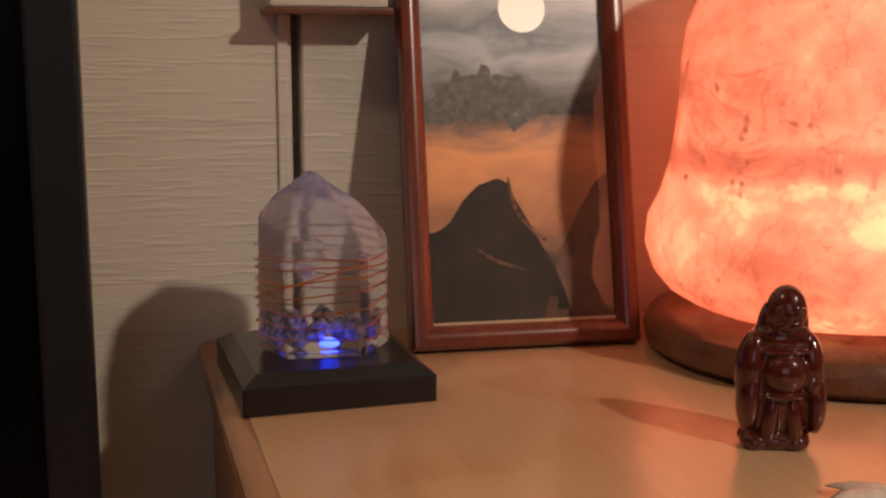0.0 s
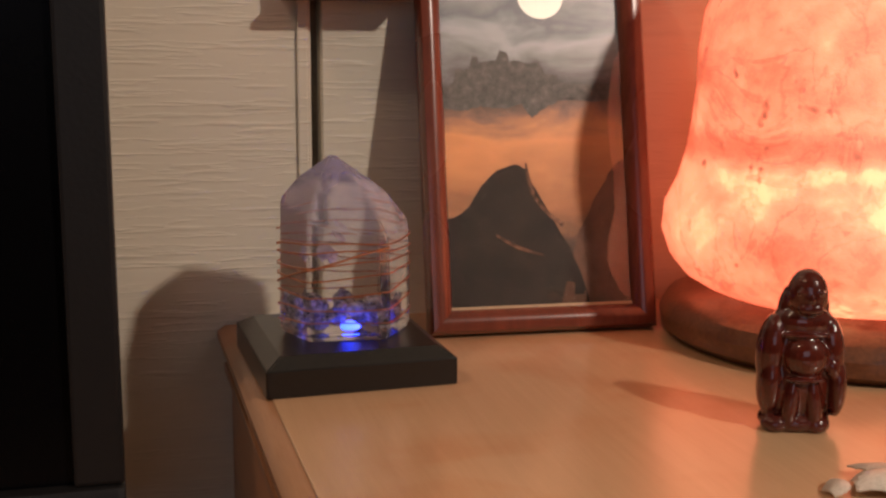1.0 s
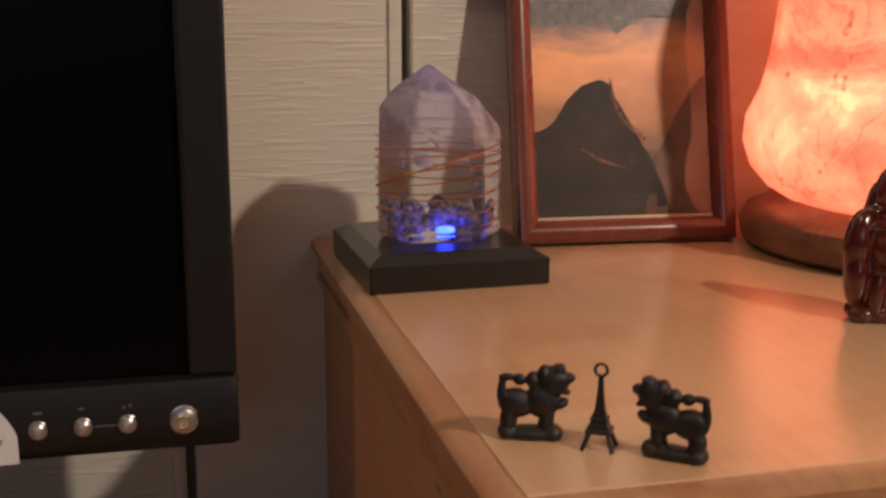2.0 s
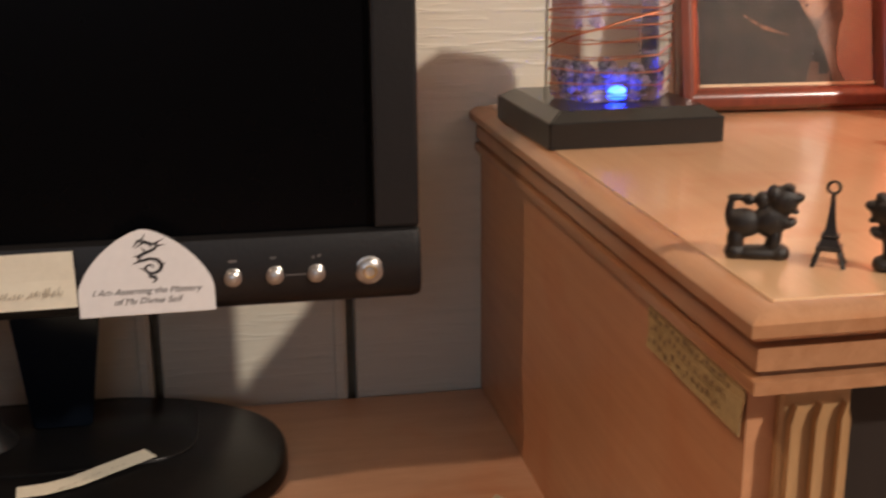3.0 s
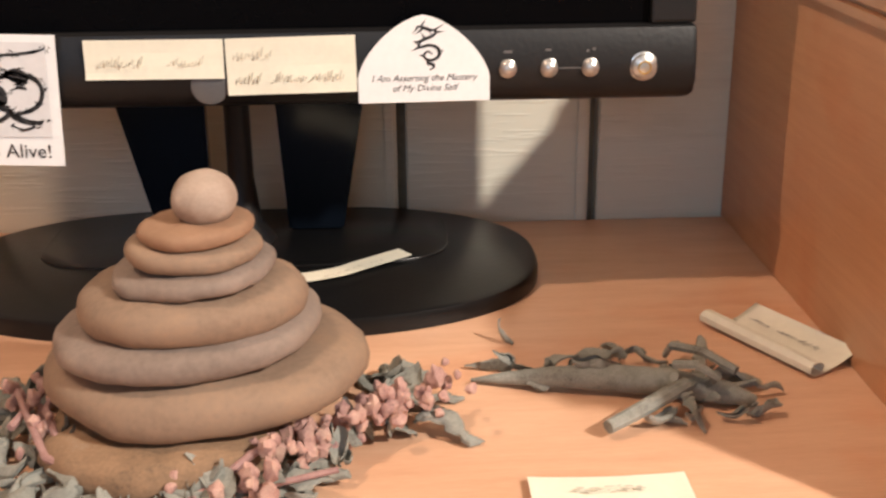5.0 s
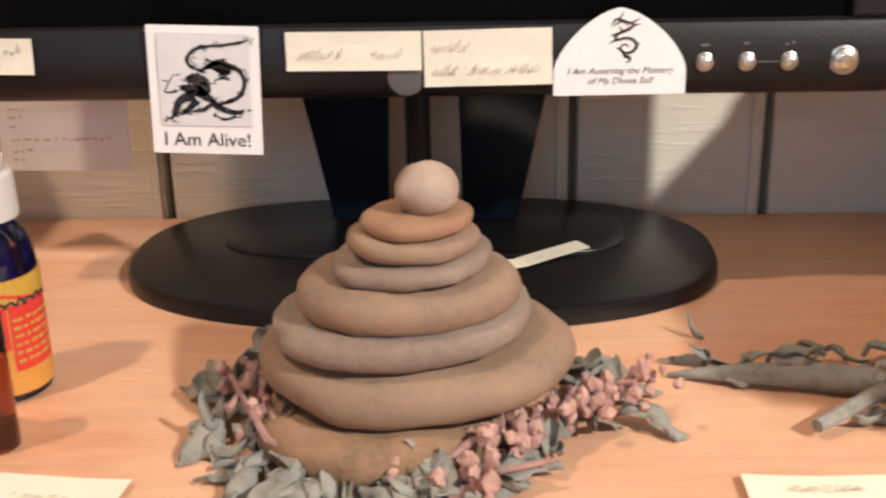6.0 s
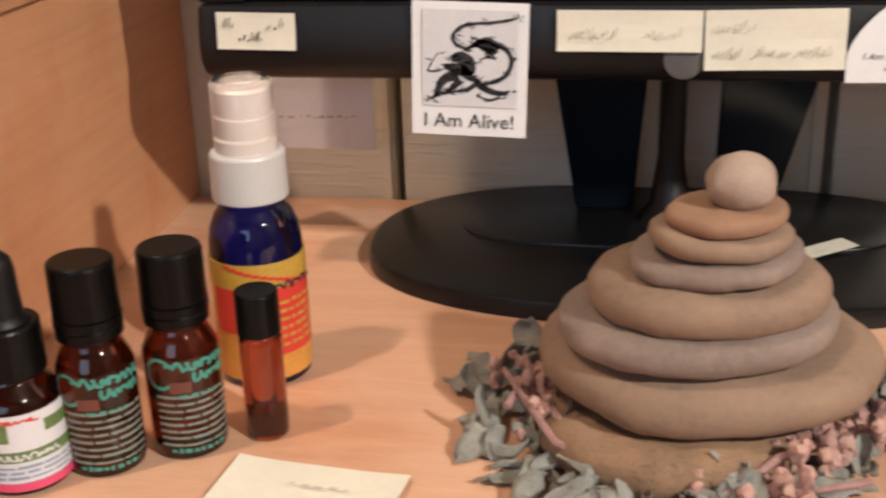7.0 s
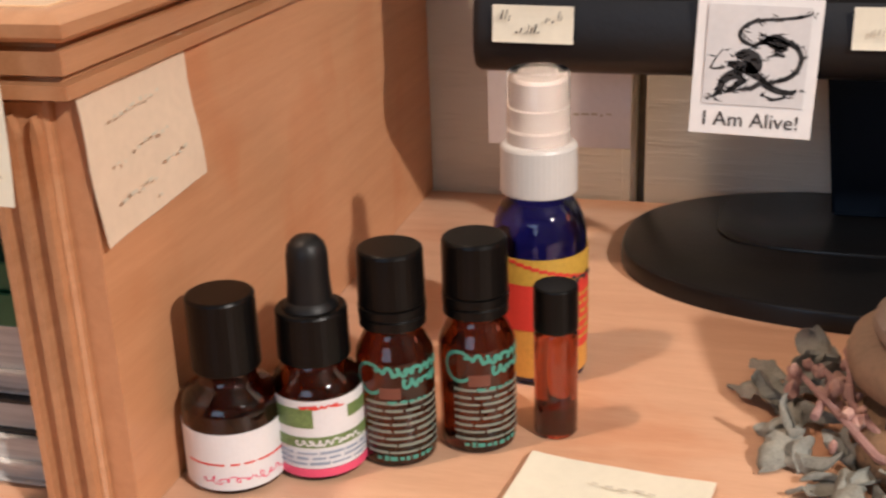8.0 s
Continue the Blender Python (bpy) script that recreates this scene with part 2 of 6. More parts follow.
def bars(rows, y, bm=None, seed=1, height=0.0012, pen=False):
    """Unreadable writing: rows of (x0, x1, z) broken into strokes."""
    bm = bm or bmesh.new()
    rnd = random.Random(seed)
    for x0, x1, z in rows:
        x = x0
        while x < x1:
            w = min(rnd.uniform(0.0004, 0.0011) if pen else rnd.uniform(0.001, 0.0045), x1 - x)
            h = height * (rnd.choice((0.25, 0.6, 0.6, 1.0)) if pen else rnd.uniform(0.7, 1.2))
            dz = rnd.uniform(-0.15, 0.15) * height if pen else rnd.uniform(-0.6, 0.6) * height
            lean = 0.3 * h if pen else 0.0
            bm.faces.new([bm.verts.new(p) for p in ((x, y, z + dz), (x + w, y, z + dz), (x + w + lean, y, z + h + dz), (x + lean, y, z + h + dz))])
            x += w + (rnd.uniform(0.0006, 0.0016) if pen else rnd.uniform(0.0008, 0.0032))
    return bm


# ---- the room ----
DESK, TOP, WALL = 0.75, 0.937, 0.70
RIGHT, LEFT = 0.0545, -0.547          # inner faces of the two raised cabinets


def structure(name, bm, material, label):
    return tagged(part(name, bm, material), label, "room", kind="structure")


structure("floor", box(-1.9, 2.1, -2.4, 0.95, -0.05, 0.0), M_FLOOR, "dark floorboards under the desk")
structure("ceiling", box(-1.9, 2.1, -2.4, 0.95, 2.80, 2.88), M_PLASTER, "unseen plain plaster ceiling, dark to curb bounce")
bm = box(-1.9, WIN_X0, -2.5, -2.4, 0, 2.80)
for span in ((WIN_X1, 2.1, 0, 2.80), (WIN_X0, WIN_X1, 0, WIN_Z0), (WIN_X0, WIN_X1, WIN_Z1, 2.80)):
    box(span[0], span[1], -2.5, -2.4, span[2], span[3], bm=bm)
structure("wall_south", bm, M_PLASTER, "unseen plain plaster wall with a window, dark to curb bounce")
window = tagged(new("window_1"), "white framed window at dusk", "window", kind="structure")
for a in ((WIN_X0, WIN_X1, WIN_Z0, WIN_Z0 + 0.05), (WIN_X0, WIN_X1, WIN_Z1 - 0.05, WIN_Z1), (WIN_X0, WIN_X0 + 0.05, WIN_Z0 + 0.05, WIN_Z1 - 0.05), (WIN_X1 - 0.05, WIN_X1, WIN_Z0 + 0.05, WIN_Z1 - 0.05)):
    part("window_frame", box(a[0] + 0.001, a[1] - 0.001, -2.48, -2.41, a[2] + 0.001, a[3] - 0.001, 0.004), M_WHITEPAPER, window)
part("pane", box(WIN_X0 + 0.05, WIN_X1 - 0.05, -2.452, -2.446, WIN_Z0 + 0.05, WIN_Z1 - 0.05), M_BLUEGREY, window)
structure("wall_west", box(-2.0, -1.9, -2.4, 0.95, 0, 2.80), M_PLASTER, "unseen plain plaster wall, dark to curb bounce")
structure("wall_east", box(2.1, 2.2, -2.4, 0.95, 0, 2.80), M_PLASTER, "unseen plain plaster wall, dark to curb bounce")
wall = structure("wall_north", box(-1.9, 2.1, WALL + 0.016, WALL + 0.1, 0, 2.80), M_GAP, "wall of wide vertical boards with old cream-white paint")
edges = [-1.9, -1.45, -1.19, -0.93, -0.67, -0.413, -0.152, -0.030, 0.107, 0.365, 0.625, 0.885, 1.145, 1.405, 1.665, 2.1]
for a, b in zip(edges, edges[1:]):
    part("wall_board", box(a + 0.0028, b - 0.0028, WALL, WALL + 0.0155, 0.02, 2.79, 0.0012, 1), M_WALL, wall)
    part("bead", box(b - 0.0110, b - 0.0050, WALL - 0.0022, WALL - 0.0002, 0.02, 2.79, 0.0009, 2), M_WALL, wall)


# ---- the desk with two raised cabinets ----
def moulding_profile(z):
    return [(0, z), (0.008, z), (0.0125, z - 0.003), (0.0125, z - 0.007), (0.0105, z - 0.0088), (0.0045, z - 0.0096), (0.0050, z - 0.0112), (0.0080, z - 0.0122), (0.0082, z - 0.0195),
            (0.0050, z - 0.0208), (0.0055, z - 0.0218), (0.009, z - 0.0225), (0.009, z - 0.027), (0.004, z - 0.0285), (0, z - 0.0285)]


desk = thing("desk", pose(0, 0, 0), "varnished orange pine desk against the board wall", "desk")
part("desktop", box(-1.15, 0.75, 0.05, WALL - 0.002, DESK - 0.03, DESK, 0.003), M_DESK, desk)
for x in (-1.13, 0.70):
    part("desk_side", box(x, x + 0.03, 0.09, WALL - 0.01, 0.0, DESK - 0.0305, 0.002), M_SIDE, desk)


def raised_cabinet(inner, sign, label):
    """A raised cabinet on the desk; sign tells to which side it extends from its inner face."""
    cab = thing("desk_cabinet", pose(inner, WALL - 0.002, 0, 0, 0, 0.9 if sign > 0 else 0) @ pose(-inner, 0.002 - WALL, 0), label, "cabinet", "raised cabinets on the desk")
    front, back = 0.306, WALL - 0.002
    far = inner + sign * 0.58

    def span(a, b):
        return (min(a, b), max(a, b))
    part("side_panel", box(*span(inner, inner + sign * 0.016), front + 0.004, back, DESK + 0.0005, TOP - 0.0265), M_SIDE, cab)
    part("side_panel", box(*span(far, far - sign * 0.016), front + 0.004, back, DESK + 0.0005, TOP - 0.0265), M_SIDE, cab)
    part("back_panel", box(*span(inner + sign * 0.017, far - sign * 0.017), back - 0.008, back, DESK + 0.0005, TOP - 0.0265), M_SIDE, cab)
    part("top", box(*span(inner + sign * 0.004, far - sign * 0.004), front, back, TOP - 0.026, TOP, 0.0008), M_TOP, cab)
    prof = moulding_profile(TOP - 0.0006)
    part("moulding", sweep(prof, [(inner + sign * 0.005, back, -sign, 0), (inner + sign * 0.005, front + 0.001, -sign, -1), (far - sign * 0.005, front + 0.001, sign, -1),
                                  (far - sign * 0.005, back, sign, 0)]), M_MOULD, cab, smooth=True)
    for x in (inner, far - sign * 0.026):
        a, b = span(x + sign * 0.009, x + sign * 0.033)
        if x != inner:
            a, b = span(x, x + sign * 0.026)
        bm = box(a, b, front - 0.001, front + 0.0038, DESK + 0.0005, TOP - 0.0292, 0.0012, 1)
        pilaster = part("pilaster", bm, M_PILASTER if sign > 0 else M_MOULD, cab, "worn fluted pilaster")
        for c in (a + 0.002, (a + b) / 2 - 0.0015, b - 0.005):
            part("flute", prism([(c, DESK + 0.004), (c + 0.003, DESK + 0.004), (c + 0.003, TOP - 0.040), (c + 0.0015, TOP - 0.034), (c, TOP - 0.040)], front - 0.0045, front - 0.0005), M_PILASTER if sign > 0 else M_MOULD, pilaster)
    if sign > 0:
        # added sheet across the open front, its blackness replaces the cavity's shade
        part("cavity_shade", box(*span(inner + sign * 0.034, far - sign * 0.030), front + 0.012, front + 0.018, DESK + 0.0005, TOP - 0.0295), M_CAVITYSHADE, cab, "nearly black panel standing in for shade inside the open cabinet")
    return cab


raised_cabinet(RIGHT, 1, "varnished orange pine cabinet with moulded top on the desk")
raised_cabinet(LEFT, -1, "varnished orange pine cabinet filled with books on the desk")


# ---- monitor ----
M_GOLD = plain("gold_paint", (0.55, 0.38, 0.14), 0.35, metal=0.7, vary=0.1, scale=200, bumpy=0)


def monitor():
    mon = thing("monitor", pose(-0.243, 0.55, DESK), "black widescreen monitor switched off, with paper notes on its bezel", "monitor")
    x0, x1 = -0.2365, 0.2365
    z0, zs, z1 = 0.112, 0.150, 0.437
    # lower bezel, bulging forward
    sec = [(0.030, z0 + 0.001), (0.010, z0), (0.003, z0 + 0.003), (-0.0015, z0 + 0.010), (-0.002, z0 + 0.020), (0.0, z0 + 0.032), (0.0015, zs - 0.001), (0.004, zs), (0.030, zs)]
    bm = bmesh.new()
    xs = [(x0, 0.94), (x0 + 0.001, 0.975), (x0 + 0.004, 1.0), (x1 - 0.004, 1.0), (x1 - 0.001, 0.975), (x1, 0.94)]
    rings = []
    for x, k in xs:
        rings.append([bm.verts.new((x, 0.016 + (y - 0.016) * k, 0.131 + (z - 0.131) * k)) for y, z in sec])
    for a, b in zip(rings, rings[1:]):
        for i in range(len(a)):
            j = (i + 1) % len(a)
            bm.faces.new((a[i], a[j], b[j], b[i]))
    bm.faces.new(rings[0]), bm.faces.new(rings[-1][::-1])
    part("lower_bezel", bm, M_BLACK, mon, smooth=True)
    part("side_bezel", box(x0, x0 + 0.0225, 0.003, 0.030, zs + 0.0003, z1, 0.002), M_BLACK, mon)
    part("side_bezel", box(x1 - 0.0225, x1, 0.003, 0.030, zs + 0.0003, z1, 0.002), M_BLACK, mon)
    part("upper_bezel", box(x0 + 0.0226, x1 - 0.0226, 0.003, 0.030, z1 - 0.018, z1, 0.002), M_BLACK, mon)
    part("screen", box(x0 + 0.0226, x1 - 0.0226, 0.008, 0.012, zs + 0.0003, z1 - 0.0182), M_SCREEN, mon)
    part("rear_shell", box(x0 + 0.05, x1 - 0.05, 0.0303, 0.062, z0 + 0.012, z1 - 0.03, 0.012, 3), M_BLACK, mon)
    # foot
    outline = []
    for i in range(72):
        a = 2 * math.pi * i / 72
        c, s = math.cos(a), math.sin(a)
        outline.append((-0.001 + 0.168 * math.copysign(abs(c) ** 0.82, c), 0.063 + 0.094 * math.copysign(abs(s) ** 0.82, s)))
    part("foot", slab(outline, 0.0003, 0.0105, inset=0.0035), M_BASEBLACK, mon, "flat rounded satin black foot", smooth=True)
    raised = [(-0.001 + 0.118 * math.copysign(abs(math.cos(a)) ** 0.55, math.cos(a)), 0.096 + 0.050 * math.copysign(abs(math.sin(a)) ** 0.45, math.sin(a))) for a in [2 * math.pi * i / 60 for i in range(60)]]
    part("foot_plateau", slab(raised, 0.0098, 0.0118, inset=0.0010), M_BASEBLACK, mon, smooth=True)
    for xt, xb in ((-0.043, -0.040), (0.050, 0.0385)):
        bm = bmesh.new()
        quad = [(xt - 0.029, 0.048, 0.150), (xt + 0.029, 0.048, 0.150), (xb + 0.0165, 0.105, 0.0115), (xb - 0.0165, 0.105, 0.0115)]
        a = [bm.verts.new(p) for p in quad]
        b = [bm.verts.new((x, y + 0.010, z)) for x, y, z in quad]
        bm.faces.new(a), bm.faces.new(b[::-1])
        for i in range(4):
            bm.faces.new((a[i], b[i], b[(i + 1) % 4], a[(i + 1) % 4]))
        bmesh.ops.bevel(bm, geom=bm.edges[:], offset=0.0015, segments=2, affect="EDGES")
        part("leg", bm, M_BLUEGREY, mon, "black plastic leg with a bluish sheen in its colour")
    part("column", lathe([(0.0, 0.0105), (0.020, 0.0106), (0.011, 0.022), (0.0075, 0.05), (0.0075, 0.095), (0.014, 0.108), (0.014, 0.125), (0.0, 0.126)], 24, cx=-0.003, cy=0.092), M_BLACK, mon, smooth=True)
    bm = lathe([(0.0092, 0.0), (0.0092, 0.0006), (0.0080, 0.0010), (0, 0.0010)], 28)
    bmesh.ops.transform(bm, matrix=pose(-0.002, -0.0012, 0.1245, 90), verts=bm.verts)
    part("badge", bm, M_GREY, mon, "round grey badge half under the notes", smooth=True)
    for x in (0.1434, 0.1637, 0.184):
        bm = bars([(x - 0.002, x + 0.0025, 0.1385)], -0.00105, seed=int(x * 999))
        part("button_mark", bm, M_GREY, mon)
    part("button_link", box(0.1685, 0.1795, -0.0022, -0.0016, 0.1300, 0.1306), M_GREY, mon)
    for x, r in ((0.1434, 0.0042), (0.1637, 0.0042), (0.184, 0.0042), (0.2103, 0.0064)):
        bm = lathe([(r * 1.15, 0.0), (r * 1.12, 0.0012), (r, 0.0015), (r * 0.93, 0.0032), (r * 0.6, 0.0044), (0, 0.0048)], 20)
        bmesh.ops.transform(bm, matrix=pose(x, -0.0005, 0.1303, 90), verts=bm.verts)
        part("button", bm, M_SILVER, mon, "round silver button", smooth=True)
    part("power_ring", tube([(0.2103 + 0.0030 * math.cos(a), -0.0050, 0.1303 + 0.0030 * math.sin(a)) for a in [2 * math.pi * k / 24 for k in range(25)]], 0.0005, 6), M_GOLD, mon, "gold ring on the power button", smooth=True)
    return mon


monitor()


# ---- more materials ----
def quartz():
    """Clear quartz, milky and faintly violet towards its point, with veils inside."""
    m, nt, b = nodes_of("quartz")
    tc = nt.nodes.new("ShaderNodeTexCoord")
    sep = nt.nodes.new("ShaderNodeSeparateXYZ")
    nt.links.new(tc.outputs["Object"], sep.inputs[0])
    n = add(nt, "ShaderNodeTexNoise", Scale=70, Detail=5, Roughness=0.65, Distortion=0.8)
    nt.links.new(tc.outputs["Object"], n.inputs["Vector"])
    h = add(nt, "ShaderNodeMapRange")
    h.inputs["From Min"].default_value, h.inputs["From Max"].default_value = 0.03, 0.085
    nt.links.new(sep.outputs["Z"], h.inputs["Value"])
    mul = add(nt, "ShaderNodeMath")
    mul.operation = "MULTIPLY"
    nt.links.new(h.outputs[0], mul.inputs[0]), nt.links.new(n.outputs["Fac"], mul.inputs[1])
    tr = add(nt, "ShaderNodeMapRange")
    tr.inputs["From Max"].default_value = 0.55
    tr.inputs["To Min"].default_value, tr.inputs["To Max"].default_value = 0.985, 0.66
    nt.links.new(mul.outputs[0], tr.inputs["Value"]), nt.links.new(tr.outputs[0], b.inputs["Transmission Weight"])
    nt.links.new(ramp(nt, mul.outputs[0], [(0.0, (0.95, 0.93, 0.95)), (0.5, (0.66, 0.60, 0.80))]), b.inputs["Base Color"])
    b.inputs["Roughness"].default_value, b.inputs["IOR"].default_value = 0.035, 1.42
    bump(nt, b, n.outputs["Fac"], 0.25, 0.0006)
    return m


def salt():
    """Rock salt lit from inside by its bulb: brightest round the bulb, redder along the veins."""
    m, nt, b = nodes_of("glowing_rock_salt")
    tc = nt.nodes.new("ShaderNodeTexCoord")
    o = tc.outputs["Object"]
    band = nt.nodes.new("ShaderNodeMapping")
    band.inputs["Scale"].default_value, band.inputs["Rotation"].default_value = (12, 12, 24), (0.1, 0.12, 0)
    nt.links.new(o, band.inputs["Vector"])
    n = add(nt, "ShaderNodeTexNoise", Scale=0.8, Detail=4, Roughness=0.5, Distortion=0.45)
    nt.links.new(band.outputs[0], n.inputs["Vector"])
    f = add(nt, "ShaderNodeTexNoise", Scale=55, Detail=4, Roughness=0.7)
    nt.links.new(o, f.inputs["Vector"])
    dist = nt.nodes.new("ShaderNodeVectorMath")
    dist.operation = "DISTANCE"
    dist.inputs[1].default_value = (-0.03, -0.085, 0.075)
    nt.links.new(o, dist.inputs[0])
    glow = add(nt, "ShaderNodeMapRange")
    for key, value in (("From Min", 0.02), ("From Max", 0.17), ("To Min", 1.0), ("To Max", 0.58)):
        glow.inputs[key].default_value = value
    nt.links.new(dist.outputs["Value"], glow.inputs["Value"])
    mixn = add(nt, "ShaderNodeMix")
    mixn.inputs[0].default_value = 0.3
    nt.links.new(n.outputs["Fac"], mixn.inputs[2]), nt.links.new(f.outputs["Fac"], mixn.inputs[3])
    depth = add(nt, "ShaderNodeMapRange")
    for key, value in (("From Min", 0.36), ("From Max", 0.62), ("To Min", 0.55), ("To Max", 1.25)):
        depth.inputs[key].default_value = value
    nt.links.new(mixn.outputs[0], depth.inputs["Value"])
    mul = add(nt, "ShaderNodeMath")
    mul.operation = "MULTIPLY"
    nt.links.new(glow.outputs[0], mul.inputs[0]), nt.links.new(depth.outputs[0], mul.inputs[1])
    col = ramp(nt, mul.outputs[0], [(0.1, (1.0, 0.11, 0.042)), (0.35, (1.0, 0.150, 0.063)), (0.62, (1.0, 0.200, 0.092)), (0.85, (1.0, 0.265, 0.125)), (1.0, (1.0, 0.40, 0.175))])
    nt.links.new(col, b.inputs["Emission Color"])
    st = add(nt, "ShaderNodeMath")
    st.operation, st.inputs[1].default_value = "MULTIPLY", 4.2
    dirt = add(nt, "ShaderNodeTexNoise", Scale=85, Detail=2, Roughness=0.5)
    nt.links.new(o, dirt.inputs["Vector"])
    speck = add(nt, "ShaderNodeMapRange")
    for key, value in (("From Min", 0.66), ("From Max", 0.74), ("To Min", 1.0), ("To Max", 0.35)):
        speck.inputs[key].default_value = value
    vein = add(nt, "ShaderNodeTexNoise", Scale=16, Detail=5, Roughness=0.55, Distortion=1.2)
    nt.links.new(o, vein.inputs["Vector"])
    gap = add(nt, "ShaderNodeMath")
    gap.operation, gap.inputs[1].default_value = "SUBTRACT", 0.5
    nt.links.new(vein.outputs["Fac"], gap.inputs[0])
    line = add(nt, "ShaderNodeMath")
    line.operation = "ABSOLUTE"
    nt.links.new(gap.outputs[0], line.inputs[0])
    crack = add(nt, "ShaderNodeMapRange")
    for key, value in (("From Min", 0.0), ("From Max", 0.022), ("To Min", 0.72), ("To Max", 1.0)):
        crack.inputs[key].default_value = value
    nt.links.new(line.outputs[0], crack.inputs["Value"]), nt.links.new(dirt.outputs["Fac"], speck.inputs["Value"])
    both = add(nt, "ShaderNodeMath")
    both.operation = "MULTIPLY"
    nt.links.new(crack.outputs[0], both.inputs[0]), nt.links.new(speck.outputs[0], both.inputs[1])
    glowing = add(nt, "ShaderNodeMath")
    glowing.operation = "MULTIPLY"
    # one pinker seam that rings the block
    sep = nt.nodes.new("ShaderNodeSeparateXYZ")
    nt.links.new(o, sep.inputs[0])
    sway = add(nt, "ShaderNodeMath")
    sway.operation, sway.inputs[1].default_value = "MULTIPLY_ADD", 0.030
    nt.links.new(vein.outputs["Fac"], sway.inputs[0]), nt.links.new(sep.outputs["Z"], sway.inputs[2])
    off = add(nt, "ShaderNodeMath")
    off.operation, off.inputs[1].default_value = "SUBTRACT", 0.127
    away = add(nt, "ShaderNodeMath")
    away.operation = "ABSOLUTE"
    seam = add(nt, "ShaderNodeMapRange")
    for key, value in (("From Min", 0.003), ("From Max", 0.011), ("To Min", 0.60), ("To Max", 1.0)):
        seam.inputs[key].default_value = value
    nt.links.new(sway.outputs[0], off.inputs[0]), nt.links.new(off.outputs[0], away.inputs[0]), nt.links.new(away.outputs[0], seam.inputs["Value"])
    seamed = add(nt, "ShaderNodeMath")
    seamed.operation = "MULTIPLY"
    nt.links.new(mul.outputs[0], seamed.inputs[0]), nt.links.new(seam.outputs[0], seamed.inputs[1])
    for link in list(mul.outputs[0].links):
        if link.to_node != seamed:
            nt.links.new(seamed.outputs[0], link.to_socket)
    nt.links.new(seamed.outputs[0], st.inputs[0]), nt.links.new(st.outputs[0], glowing.inputs[0]), nt.links.new(both.outputs[0], glowing.inputs[1])
    nt.links.new(glowing.outputs[0], b.inputs["Emission Strength"])
    b.inputs["Base Color"].default_value = (0.62, 0.36, 0.28, 1)
    b.inputs["Roughness"].default_value = 0.45
    bump(nt, b, mixn.outputs[0], 0.9, 0.004)
    return m


def blotched(name, stops, scale, rough, detail=6, bumpy=0.5, coat=0.0, stretch=(1, 1, 1), spec=0.5):
    """Stone, dried leaf, bark: colours that run into one another."""
    m, nt, b = nodes_of(name)
    v = coords(nt, stretch)
    info = nt.nodes.new("ShaderNodeObjectInfo")
    shift = add(nt, "ShaderNodeVectorMath")
    off = nt.nodes.new("ShaderNodeCombineXYZ")
    ten = add(nt, "ShaderNodeMath")
    ten.operation, ten.inputs[1].default_value = "MULTIPLY", 9.0
    nt.links.new(info.outputs["Random"], ten.inputs[0])
    for k in range(3):
        nt.links.new(ten.outputs[0], off.inputs[k])
    nt.links.new(v, shift.inputs[0]), nt.links.new(off.outputs[0], shift.inputs[1])
    n = add(nt, "ShaderNodeTexNoise", Scale=scale, Detail=detail, Roughness=0.6)
    f = add(nt, "ShaderNodeTexNoise", Scale=scale * 12, Detail=3)
    nt.links.new(shift.outputs[0], n.inputs["Vector"]), nt.links.new(shift.outputs[0], f.inputs["Vector"])
    s = add(nt, "ShaderNodeMix")
    s.inputs[0].default_value = 0.3
    nt.links.new(n.outputs["Fac"], s.inputs[2]), nt.links.new(f.outputs["Fac"], s.inputs[3])
    nt.links.new(ramp(nt, s.outputs[0], stops), b.inputs["Base Color"])
    b.inputs["Roughness"].default_value, b.inputs["Coat Weight"].default_value = rough, coat
    b.inputs["Specular IOR Level"].default_value = spec
    bump(nt, b, s.outputs[0], bumpy, 0.0012)
    return m


